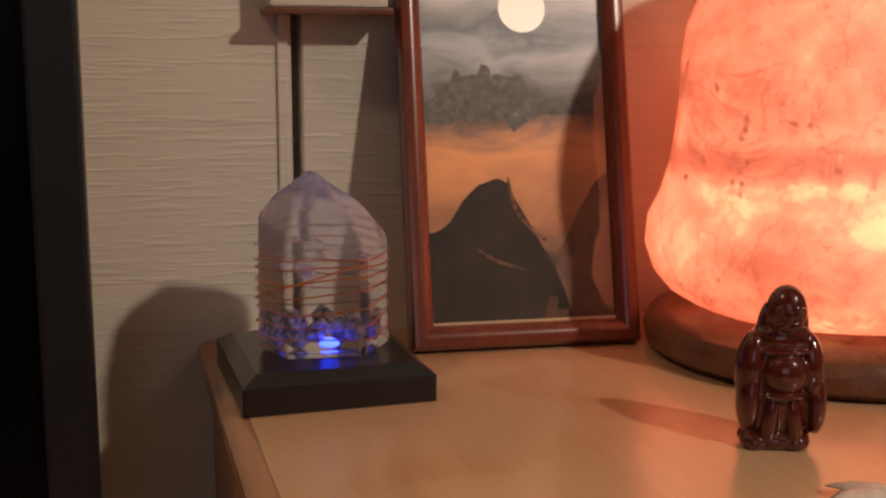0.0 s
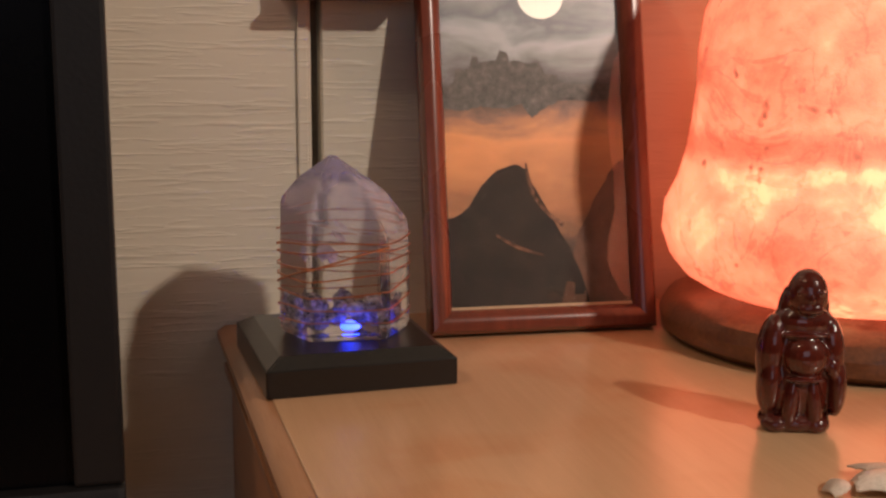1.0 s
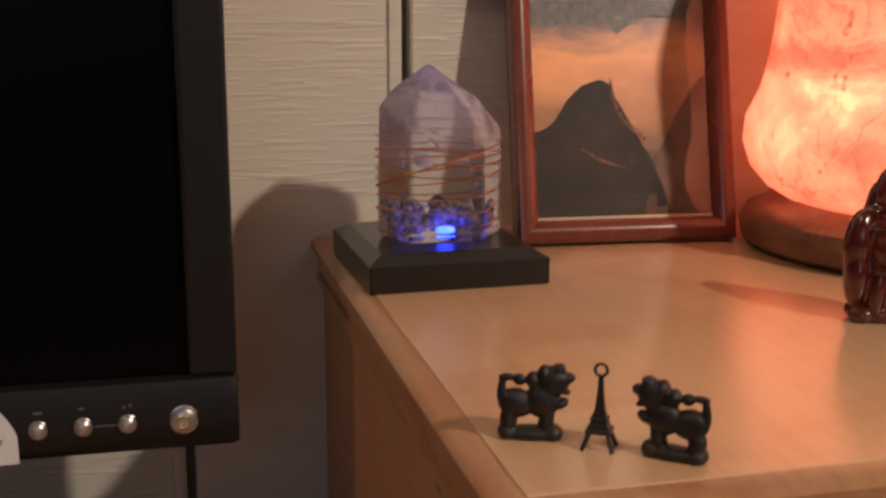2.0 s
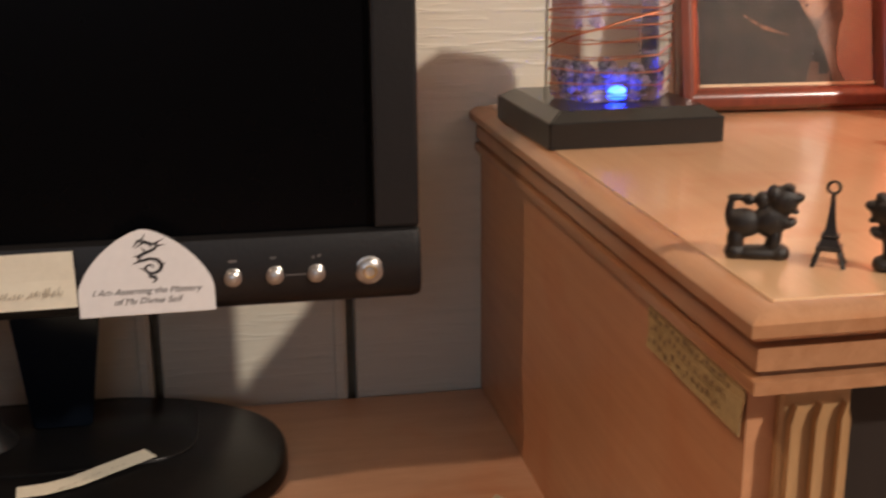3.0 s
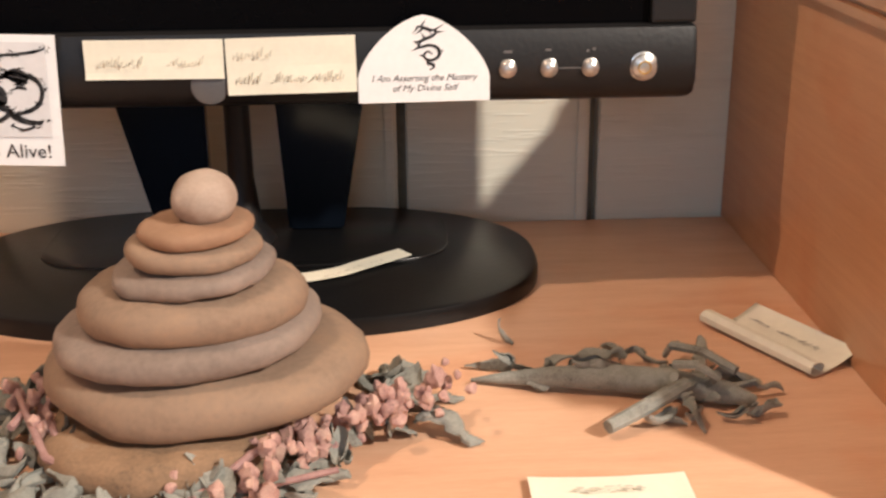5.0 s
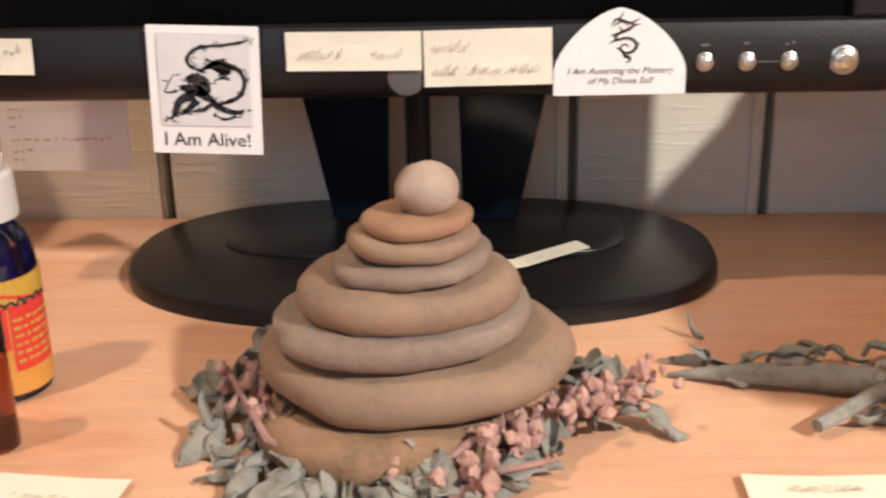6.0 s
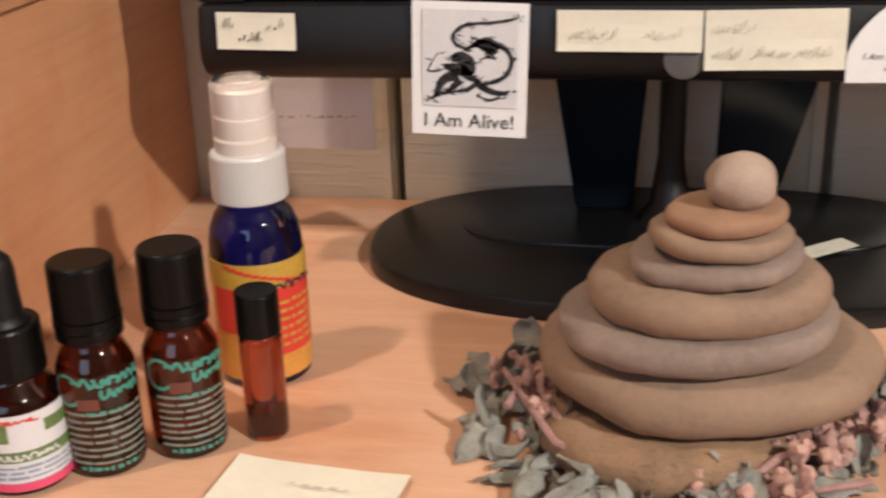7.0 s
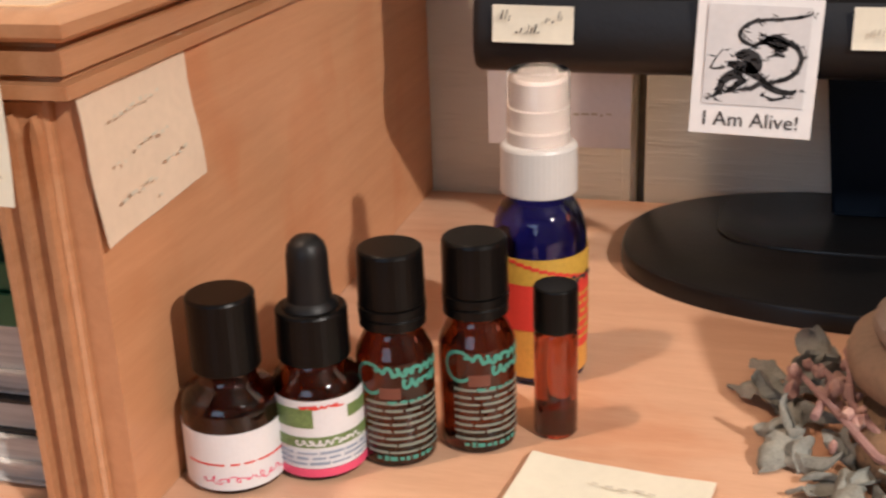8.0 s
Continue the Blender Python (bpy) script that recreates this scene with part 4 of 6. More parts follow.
# ---- crystal on its lit stand ----
def crystal():
    st = thing("crystal_stand", pose(0.1025, 0.600, TOP, 0, 0, 2.5), "black lacquered square stand with a blue light", "stand")
    bm = bmesh.new()
    levels = [(0.0, 0.0465, 0.0505), (0.0125, 0.0465, 0.0505), (0.0132, 0.0460, 0.0500), (0.0180, 0.0385, 0.0425)]
    rings = [[bm.verts.new((sx * a, sy * b, z + 0.0002)) for sx, sy in ((-1, -1), (1, -1), (1, 1), (-1, 1))] for z, a, b in levels]
    bm.faces.new(rings[0][::-1]), bm.faces.new(rings[-1])
    for a, b in zip(rings, rings[1:]):
        for i in range(4):
            bm.faces.new((a[i], a[(i + 1) % 4], b[(i + 1) % 4], b[i]))
    bmesh.ops.bevel(bm, geom=[e for e in bm.edges if abs(e.verts[0].co.z - e.verts[1].co.z) > 0.002], offset=0.0008, segments=2, affect="EDGES")
    part("block", bm, M_STAND, st)
    bm = lathe([(0, 0.0206), (0.0040, 0.0212), (0.0052, 0.0224), (0.0044, 0.0238), (0.0024, 0.0250), (0.0, 0.0256)], 20, cx=0.003, cy=-0.006)
    part("diode", bm, M_DIODE, st, "glowing blue diode")

    cr = thing("quartz_point", pose(0.1045, 0.600, TOP + 0.0187), "clear quartz point wound with copper wire on the black stand", "crystal")
    ring = [(-0.0330, 0.0), (-0.0225, -0.0250), (0.0172, -0.0285), (0.0332, -0.004), (0.0215, 0.0255), (-0.0175, 0.0265)]
    heights = [0.0680, 0.0595, 0.0505, 0.0560, 0.0605, 0.0655]
    bm = bmesh.new()
    foot = [bm.verts.new((x * 0.95, y * 0.95, 0.0)) for x, y in ring]
    foot2 = [bm.verts.new((x, y, 0.003)) for x, y in ring]
    mid = [bm.verts.new((x * 0.995, y * 0.995, 0.03)) for x, y in ring]
    sh = [bm.verts.new((x * 0.97, y * 0.97, h)) for (x, y), h in zip(ring, heights)]
    sh2 = [bm.verts.new((x * 0.66 - 0.0018, y * 0.66, h + (0.0890 - h) * 0.47)) for (x, y), h in zip(ring, heights)]
    tip = bm.verts.new((-0.0055, 0.001, 0.0900))
    bm.faces.new(foot[::-1])
    for a, b in ((foot, foot2), (foot2, mid), (mid, sh), (sh, sh2)):
        for i in range(6):
            bm.faces.new((a[i], a[(i + 1) % 6], b[(i + 1) % 6], b[i]))
    for i in range(6):
        bm.faces.new((sh2[i], sh2[(i + 1) % 6], tip))
    bmesh.ops.bevel(bm, geom=bm.edges[:], offset=0.0008, segments=2, affect="EDGES")
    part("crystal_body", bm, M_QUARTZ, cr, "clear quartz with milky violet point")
    # inner fracture planes
    rnd = random.Random(4)
    for k in range(22):
        low = k < 17
        bm = bmesh.new()
        bmesh.ops.create_icosphere(bm, subdivisions=2, radius=rnd.uniform(0.0035, 0.0065) if low else 0.004)
        for v in bm.verts:
            v.co *= 1 + 0.45 * noise.noise(v.co * 330 + Vector((k * 3.1, 0, 0)))
        flat = 0.75 if low else 0.14
        at = (rnd.uniform(-0.020, 0.017), rnd.uniform(0.002, 0.014), rnd.uniform(0.004, 0.016)) if low else (rnd.uniform(-0.012, 0.012), rnd.uniform(-0.010, 0.008), rnd.uniform(0.035, 0.062))
        bmesh.ops.transform(bm, matrix=pose(*at, rnd.uniform(0, 90), rnd.uniform(0, 90)) @ Matrix.Diagonal((1, 1, flat, 1)), verts=bm.verts)
        part("inclusion", bm, M_DRUSE if low else M_FLAKE, cr)
    # copper windings
    def skin(a, z):
        d = Vector((math.cos(a), math.sin(a)))
        best = 1.0
        for i in range(6):
            p, q = Vector(ring[i]), Vector(ring[(i + 1) % 6])
            e = q - p
            den = d.x * e.y - d.y * e.x
            if abs(den) < 1e-9:
                continue
            t = (p.x * e.y - p.y * e.x) / den
            u = (p.x * d.y - p.y * d.x) / den
            if t > 0 and -1e-6 <= u <= 1 + 1e-6:
                best = min(best, t)
        return Vector((d.x * (best + 0.0007), d.y * (best + 0.0007), z))
    zs = [0.0075, 0.0145, 0.0215, 0.0305, 0.0365, 0.043, 0.0465, 0.0535]
    for k in range(len(zs) - 1):
        pts = []
        for i in range(73):
            u = i / 72
            a = -math.pi + 2 * math.pi * u
            z = zs[k] + (zs[k + 1] - zs[k]) * u + 0.0012 * math.sin(a * 2 + k)
            pts.append(skin(a, z))
        part("copper_winding", tube(pts, 0.00042, 6), M_COPPER, cr, smooth=True)
    a1 = math.atan2(-0.0285, 0.0172)
    pts = []
    for i in range(30):
        u = i / 29
        a = -math.pi + (a1 + math.pi) * u
        pts.append(skin(a, 0.0265 + 0.020 * u ** 0.8) + Vector((0, -0.0012 * math.sin(u * math.pi), 0)))
    part("copper_winding", tube(pts, 0.0006, 6), M_COPPER, cr, smooth=True)


M_DRUSE = blotched("dark_inner_crystals", [(0.38, (0.03, 0.03, 0.035)), (0.6, (0.45, 0.43, 0.48))], 300, 0.12, bumpy=0.6)
M_FLAKE = blotched("inner_fracture", [(0.35, (0.35, 0.32, 0.34)), (0.6, (0.7, 0.68, 0.72))], 200, 0.25, bumpy=0.3)
crystal()


# ---- framed picture ----
def picture():
    W, H, r, d = 0.1335, 0.222, 0.0135, 0.013
    f = thing("picture_frame", pose(0.2250, 0.6275, TOP + 0.0032, -13.6, 0, -3.2), "mahogany framed painting of a castle and crags leaning on the wall", "picture")
    prof = [(0.0, d), (0.0, 0.004), (0.002, 0.0008), (0.006, 0.0), (0.010, 0.0018), (0.0118, 0.0035), (r, 0.006), (r, d)]  # inward, depth
    corners = [(-W / 2, 0, 1, 1), (W / 2, 0, -1, 1), (W / 2, H, -1, -1), (-W / 2, H, 1, -1)]
    for i in range(4):
        a, b = corners[i], corners[(i + 1) % 4]
        bm = bmesh.new()
        ra = [bm.verts.new((a[0] + a[2] * p, q, a[1] + a[3] * p)) for p, q in prof]
        rb = [bm.verts.new((b[0] + b[2] * p, q, b[1] + b[3] * p)) for p, q in prof]
        n = len(prof)
        for k in range(n):
            bm.faces.new((ra[k], ra[(k + 1) % n], rb[(k + 1) % n], rb[k]))
        bm.faces.new(ra), bm.faces.new(rb[::-1])
        part("frame_rail", bm, M_FRAME, f, smooth=True)
    lip = M_PAINTLIP
    part("gilt_slip", box(-W / 2 + r - 0.0005, W / 2 - r + 0.0005, 0.0062, 0.0074, r - 0.0004, r + 0.0016), lip, f, "thin pale inner slip")
    part("backing", box(-W / 2 + 0.003, W / 2 - 0.003, d + 0.0003, d + 0.0025, 0.003, H - 0.003), M_BARK, f)
    pic = part("painting", box(-W / 2 + r - 0.001, W / 2 - r + 0.001, 0.0085, 0.0110, r - 0.001, H - r + 0.001), painting_sky(), f, "painting of a stormy sky over an orange glow")
    y = 0.0083
    x0, x1 = -W / 2 + r, W / 2 - r
    rnd = random.Random(8)

    def crag(points, yy, name, mat):
        bm = bmesh.new()
        vs = [bm.verts.new((x, yy, z)) for x, z in points]
        bm.faces.new(vs)
        bmesh.ops.triangulate(bm, faces=bm.faces[:])
        part(name, bm, mat, pic)

    def rough(points, amp):
        out = []
        for (xa, za), (xb, zb) in zip(points, points[1:]):
            for k in range(6):
                t = k / 6
                out.append((xa + (xb - xa) * t + rnd.uniform(-amp, amp), za + (zb - za) * t + rnd.uniform(-amp, amp)))
        out.append(points[-1])
        return [(min(max(a, x0), x1), max(b, r)) for a, b in out]
    crag(rough([(x0, 0.064), (x0 + 0.012, 0.070), (x0 + 0.022, 0.084), (x0 + 0.029, 0.092), (x0 + 0.035, 0.091), (x0 + 0.041, 0.095), (x0 + 0.046, 0.093), (x0 + 0.051, 0.084), (x0 + 0.060, 0.066), (x0 + 0.072, 0.045), (x0 + 0.082, 0.014), (x0, 0.014)], 0.0010), y, "painted_crag", M_PAINTROCK)
    crag(rough([(x1 - 0.030, 0.055), (x1 - 0.020, 0.072), (x1 - 0.008, 0.092), (x1, 0.098), (x1, 0.014), (x1 - 0.042, 0.014)], 0.0007), y, "painted_crag", M_PAINTMIST)
    castle = [(x0 + 0.001, 0.139), (x0 + 0.006, 0.142), (x0 + 0.008, 0.150), (x0 + 0.016, 0.150), (x0 + 0.018, 0.158), (x0 + 0.021, 0.158), (x0 + 0.022, 0.154), (x0 + 0.032, 0.155), (x0 + 0.034, 0.161), (x0 + 0.038, 0.160), (x0 + 0.040, 0.155), (x0 + 0.058, 0.154), (x0 + 0.060, 0.148), (x0 + 0.068, 0.147), (x0 + 0.070, 0.142), (x1, 0.141), (x1, 0.134), (x0 + 0.085, 0.131), (x0 + 0.074, 0.134), (x0 + 0.062, 0.129), (x0 + 0.052, 0.122), (x0 + 0.046, 0.130), (x0 + 0.036, 0.127), (x0 + 0.022, 0.129), (x0 + 0.010, 0.126), (x0, 0.128)]
    crag(rough(castle, 0.0006), y, "painted_castle", M_PAINTCASTLE)
    part("painted_trail", ribbon([(x0 + 0.047, 0.096), (x0 + 0.050, 0.080), (x0 + 0.058, 0.068), (x0 + 0.068, 0.060)], [0.001, 0.0026, 0.0022, 0.003], y - 0.0002), M_PAINTTRAIL, pic)
    part("painted_trail", ribbon([(x0 + 0.028, 0.055), (x0 + 0.040, 0.048), (x0 + 0.055, 0.043)], [0.001, 0.0022, 0.001], y - 0.0002), M_PAINTTRAIL, pic)
    bm = lathe([(0, 0), (0.0140, 0)], 28)
    bmesh.ops.transform(bm, matrix=pose(x0 + 0.060, y - 0.0001, 0.1935, 90), verts=bm.verts)
    part("painted_moon", bm, M_PAINTMOON, pic)
    gl = part("glass_pane", box(-W / 2 + r - 0.0008, W / 2 - r + 0.0008, 0.0070, 0.0076, r + 0.0017, H - r + 0.0008), M_PANE, f, "clear picture glass")
    gl.visible_shadow = False


M_PAINTLIP = plain("pale_gilt_slip", (0.50, 0.38, 0.24), 0.4, metal=0.3, vary=0.1, scale=200)
M_PANE = glass("picture_glass", (1, 1, 1), 0.02, 1.4)
picture()


# ---- salt lamp ----
def salt_lamp():
    lamp = thing("salt_lamp", pose(0.3935, 0.588, TOP), "glowing orange rock salt lamp on a dark wooden base", "lamp")
    part("base", lathe([(0, 0.0003), (0.100, 0.0004), (0.106, 0.005), (0.1075, 0.013), (0.104, 0.020), (0.096, 0.024), (0, 0.0245)], 56, wobble=0.02), M_BARK, lamp, "round dark bark-edged wooden base", smooth=True)
    prof = [(0.0, 0.0248), (0.060, 0.0250), (0.082, 0.029), (0.094, 0.036), (0.102, 0.046), (0.1065, 0.060), (0.105, 0.075), (0.100, 0.090), (0.0975, 0.105), (0.096, 0.120), (0.0935, 0.140), (0.0915, 0.160),
            (0.088, 0.180), (0.082, 0.200), (0.072, 0.222), (0.056, 0.240), (0.034, 0.251), (0.0, 0.256)]
    bm = lathe(prof, 72)
    for v in bm.verts:
        if v.co.z > 0.026:
            q = Vector((v.co.x, v.co.y, 0))
            k = 1 + 0.035 * noise.noise(v.co * 14 + Vector((3, 1, 0))) + 0.018 * noise.noise(v.co * 40)
            v.co.x, v.co.y = q.x * k, min(q.y * k, 0.108)
    part("salt_block", bm, M_SALT, lamp, "glowing orange salt rock", smooth=True)


salt_lamp()

# ---- figures on the cabinet top ----
buddha = [
    (0, 0, 0.005, 0.0172, 0.0125, 0.0062, 0), (0.0005, 0.001, 0.020, 0.0178, 0.0120, 0.0210, 0), (0.001, 0.002, 0.036, 0.0180, 0.0115, 0.0170, 0),
    (0.0025, -0.0068, 0.0345, 0.0108, 0.0080, 0.0100, 0), (0.002, 0.001, 0.0485, 0.0150, 0.0098, 0.0090, 0), (0.003, -0.0015, 0.0610, 0.0098, 0.0092, 0.0118, 0),
    (0.003, -0.0090, 0.0560, 0.0060, 0.0022, 0.0026, 0), (0.003, -0.0100, 0.0605, 0.0014, 0.0016, 0.0024, 0), (-0.0010, -0.0090, 0.0635, 0.0030, 0.0016, 0.0010, -8), (0.0070, -0.0090, 0.0635, 0.0030, 0.0016, 0.0010, 8),
    (-0.0066, 0.0015, 0.0560, 0.0030, 0.0045, 0.0090, 12), (0.0122, 0.0015, 0.0570, 0.0020, 0.0032, 0.0075, -6),
    (-0.0125, -0.001, 0.0360, 0.0072, 0.0085, 0.0165, 5), (0.0155, -0.001, 0.0360, 0.0068, 0.0085, 0.0160, -5), (-0.0128, -0.002, 0.0215, 0.0062, 0.0090, 0.0150, 0),
    (0.0185, -0.002, 0.0205, 0.0052, 0.0088, 0.0140, 0), (0.0150, -0.0075, 0.0300, 0.0036, 0.0034, 0.0050, -20), (-0.0040, -0.0085, 0.0140, 0.0042, 0.0045, 0.0135, 6), (0.0070, -0.0085, 0.0135, 0.0042, 0.0045, 0.0130, -6),
    (-0.0100, -0.0060, 0.0045, 0.0070, 0.0065, 0.0045, 0), (0.0090, -0.0065, 0.0045, 0.0068, 0.0065, 0.0045, 0), (0.0020, -0.0080, 0.0445, 0.0110, 0.0040, 0.0012, 0), (0.0020, -0.0115, 0.0255, 0.0100, 0.0030, 0.0010, 0),
]
blobs(buddha, M_LACQUER, "statuette", pose(0.2765, 0.457, TOP - 0.0010, 0, 0, -18) @ Matrix.Diagonal((0.9, 0.95, 0.985, 1)), "glossy red-brown laughing monk statuette on the cabinet top", "statuette", 0.0006)

lion = [
    (0, 0, 0.0022, 0.0100, 0.0042, 0.0026, 0), (-0.0050, 0, 0.0125, 0.0062, 0.0036, 0.0050, 10), (0.0035, 0, 0.0135, 0.0060, 0.0038, 0.0058, -25),
    (-0.0075, 0, 0.0065, 0.0030, 0.0034, 0.0050, 0), (0.0050, 0, 0.0068, 0.0026, 0.0034, 0.0055, 12), (0.0075, 0, 0.0205, 0.0050, 0.0040, 0.0052, 0),
    (0.0118, 0, 0.0215, 0.0026, 0.0028, 0.0018, -12), (0.0108, 0, 0.0172, 0.0022, 0.0024, 0.0011, 18), (0.0042, 0, 0.0225, 0.0024, 0.0034, 0.0034, 0), (0.0090, 0, 0.0250, 0.0022, 0.0032, 0.0014, 0),
    (0.0095, 0, 0.0128, 0.0030, 0.0030, 0.0018, -25), (-0.0100, 0, 0.0170, 0.0014, 0.0016, 0.0048, 8), (-0.0080, 0, 0.0212, 0.0030, 0.0015, 0.0012, 0), (-0.0040, 0, 0.0205, 0.0022, 0.0020, 0.0020, 0),
    (-0.0078, 0, 0.0025, 0.0034, 0.0042, 0.0030, 0), (0.0072, 0, 0.0025, 0.0034, 0.0042, 0.0030, 0), (0.0005, 0, 0.0205, 0.0024, 0.0030, 0.0030, 0),
]
blobs(lion, M_LIONBLACK, "lion_figurine", pose(0.0795, 0.3505, TOP - 0.0003, 0, 0, -20), "tiny black cast guardian lion with a curled tail", "figurine", 0.00042, "pair of lions")
blobs(lion, M_LIONBLACK, "lion_figurine", pose(0.1185, 0.3235, TOP - 0.0003, 0, 0, 140), "tiny black cast guardian lion looking over its shoulder", "figurine", 0.00042, "pair of lions")


def tower():
    t = thing("tower_charm", pose(0.0985, 0.337, TOP, 0, 0, -30), "tiny dark metal lattice tower charm with a ring", "charm")
    bm = bmesh.new()
    for sx in (-1, 1):
        for sy in (-1, 1):
            tube([(sx * 0.0050, sy * 0.0040, 0.0001), (sx * 0.0038, sy * 0.0032, 0.0035), (sx * 0.0028, sy * 0.0024, 0.0065)], 0.0008, 6, bm)
    part("legs", bm, M_LIONBLACK, t)
    bm = bmesh.new()
    box(-0.0042, 0.0042, -0.0036, 0.0036, 0.0055, 0.0070, 0.0003, 1, bm)
    box(-0.0030, 0.0030, -0.0026, 0.0026, 0.0098, 0.0108, 0.0003, 1, bm)
    part("platforms", bm, M_LIONBLACK, t)
    bm = bmesh.new()
    rings = []
    for h, z in ((0.0034, 0.007), (0.0024, 0.0098), (0.0015, 0.0140), (0.0010, 0.0190), (0.0007, 0.0245)):
        rings.append([bm.verts.new((sx * h, sy * h * 0.85, z)) for sx, sy in ((-1, -1), (1, -1), (1, 1), (-1, 1))])
    for a, b in zip(rings, rings[1:]):
        for i in range(4):
            bm.faces.new((a[i], a[(i + 1) % 4], b[(i + 1) % 4], b[i]))
    bm.faces.new(rings[0][::-1]), bm.faces.new(rings[-1])
    part("spire", bm, M_LIONBLACK, t)
    part("ring", tube([(0.0020 * math.cos(a), 0, 0.0265 + 0.0020 * math.sin(a)) for a in [2 * math.pi * k / 20 for k in range(21)]], 0.00055, 6), M_LIONBLACK, t, smooth=True)


tower()


def shell(x, y, s, turn, tilt):
    bm = bmesh.new()
    rows = []
    for j in range(9):
        v = j / 8
        row = []
        for i in range(17):
            a = -1.15 + 2.3 * i / 16
            rr = s * v
            ridge = 1 + 0.03 * math.cos(i * math.pi)
            row.append(bm.verts.new((rr * math.sin(a) * ridge, -rr * math.cos(a) * ridge, s * 0.42 * math.sin(min(v, 1) * math.pi * 0.72) * math.cos(a * 0.9) * 0.9 + 0.0004)))
        rows.append(row)
    for a, b in zip(rows[1:], rows[2:]):
        for i in range(16):
            bm.faces.new((a[i], a[i + 1], b[i + 1], b[i]))
    c = bm.verts.new((0, 0, 0.0004))
    for i in range(16):
        bm.faces.new((c, rows[1][i], rows[1][i + 1]))
    ext = bmesh.ops.extrude_face_region(bm, geom=bm.faces[:])
    bmesh.ops.translate(bm, vec=(0, 0, -0.0006), verts=[v for v in ext["geom"] if isinstance(v, bmesh.types.BMVert)])
    for v in [v for v in bm.verts if not v.link_faces]:
        bm.verts.remove(v)
    ob = part("seashell", bm, M_SHELL, smooth=True)
    ob.matrix_basis = pose(x, y, TOP + 0.0008, tilt, 0, turn)
    tagged(ob, "small bleached ribbed seashell on the cabinet top", "seashell", "shells on the cabinet")


for row in ((0.262, 0.392, 0.016, 40, 0), (0.283, 0.398, 0.017, -30, 0), (0.300, 0.384, 0.018, 100, 0), (0.272, 0.372, 0.017, 190, 0), (0.246, 0.386, 0.010, 60, 0)):
    shell(*row)

wallbox = thing("wall_box", pose(0.090, WALL - 0.0005, 1.122), "cream painted box fixed to the board wall", "box")
part("casing", box(0.0, 0.066, -0.022, 0.0, 0.004, 0.10, 0.002), M_WALL, wallbox)
part("underside", box(-0.003, 0.068, -0.026, 0.0, 0.0, 0.0038, 0.001), M_BARK, wallbox, "dark lower edge")

# ---- note on the cabinet side ----
side_note = thing("side_note", pose(RIGHT + 0.0030, 0.393, 0.8910, 0, 0, -89.1), "torn yellow paper strip on the cabinet side", "note")
part("paper", sheet(0.084, 0.0180, 0.001, warp=0.0012, seed=9), M_OLDPAPER, side_note)
part("writing", bars([(0.006, 0.078, 0.0145), (0.008, 0.074, 0.0095), (0.006, 0.07, 0.004)], -0.0022, seed=10, height=0.002), M_BROWNINK, side_note)

stick = part("wooden_handle", tube([(0.030, 0.270, 0.757), (0.036, 0.305, 0.765), (0.0405, 0.345, 0.775), (0.043, 0.372, 0.782), (0.0435, 0.378, 0.7835), (0.0437, 0.3815, 0.7845)], 0.0088, 16, taper=[0.75, 0.8, 0.9, 1.0, 0.8, 0.35]), M_STICK, smooth=True)
tagged(stick, "round-ended plain wooden handle leaning on the cabinet", "handle")


# ---- stacked stones ----
def stone(x, y, r, z0, z1, material, label, seed, squash=0.92, wob=0.05, tilt=(0, 0), fullness=0.62, grit=0.0007):
    h = (z1 - z0) / 2
    prof = []
    for k in range(15):
        a = -math.pi / 2 + math.pi * k / 14
        prof.append((max(0.0, r * abs(math.cos(a)) ** fullness * (1 if 0 < k < 14 else 0)), h * math.copysign(abs(math.sin(a)) ** min(1.0, fullness + 0.23), math.sin(a))))
    bm = lathe(prof, 56, wobble=wob, squash=squash, seed=seed * 3.7)
    for v in bm.verts:
        k = 0.0020 * r / 0.05
        v.co += k * noise.noise_vector(v.co * 28 + Vector((seed, 0, 0))) + grit * noise.noise_vector(v.co * 130)
    ob = part("stone", bm, material, smooth=True)
    ob.matrix_basis = pose(x, y, (z0 + z1) / 2, tilt[0], tilt[1], 180 * (seed % 2) + 4 * seed)
    tagged(ob, label, "stone", "stack of flat stones")


stone(-0.2500, 0.4070, 0.0500, 0.7500, 0.7745, M_CRUST, "rough crusted ochre stone under the stack", 1, 0.95, 0.10, (0, 0), 0.42, 0.0016)
stone(-0.2352, 0.4260, 0.0665, 0.7715, 0.7990, M_STONE, "wide tan rounded river stone in the stack", 2, 0.86, 0.03, (0, 0), 0.55)
stone(-0.2405, 0.4200, 0.0545, 0.7940, 0.8145, M_STONEGREY, "greyish tan flat river stone in the stack", 3, 0.86, 0.05, (0, 1.5), 0.55)
stone(-0.2378, 0.4170, 0.0446, 0.8070, 0.8295, M_STONE, "tan rounded river stone in the stack", 4, 0.88, 0.05, (0, -1), 0.55)
stone(-0.2355, 0.4130, 0.0325, 0.8270, 0.8385, M_STONEGREY, "thin layered greyish river stone in the stack", 5, 0.9, 0.10, (0, 4), 0.5, 0.0010)
stone(-0.2340, 0.4110, 0.0272, 0.8360, 0.8480, M_STONE, "small flat tan river stone in the stack", 6, 0.9, 0.06, (0, 2), 0.55)
stone(-0.2325, 0.4090, 0.0222, 0.8455, 0.8552, M_STONEWARM, "small flat ochre river stone in the stack", 7, 0.9, 0.06, (0, 1), 0.5)
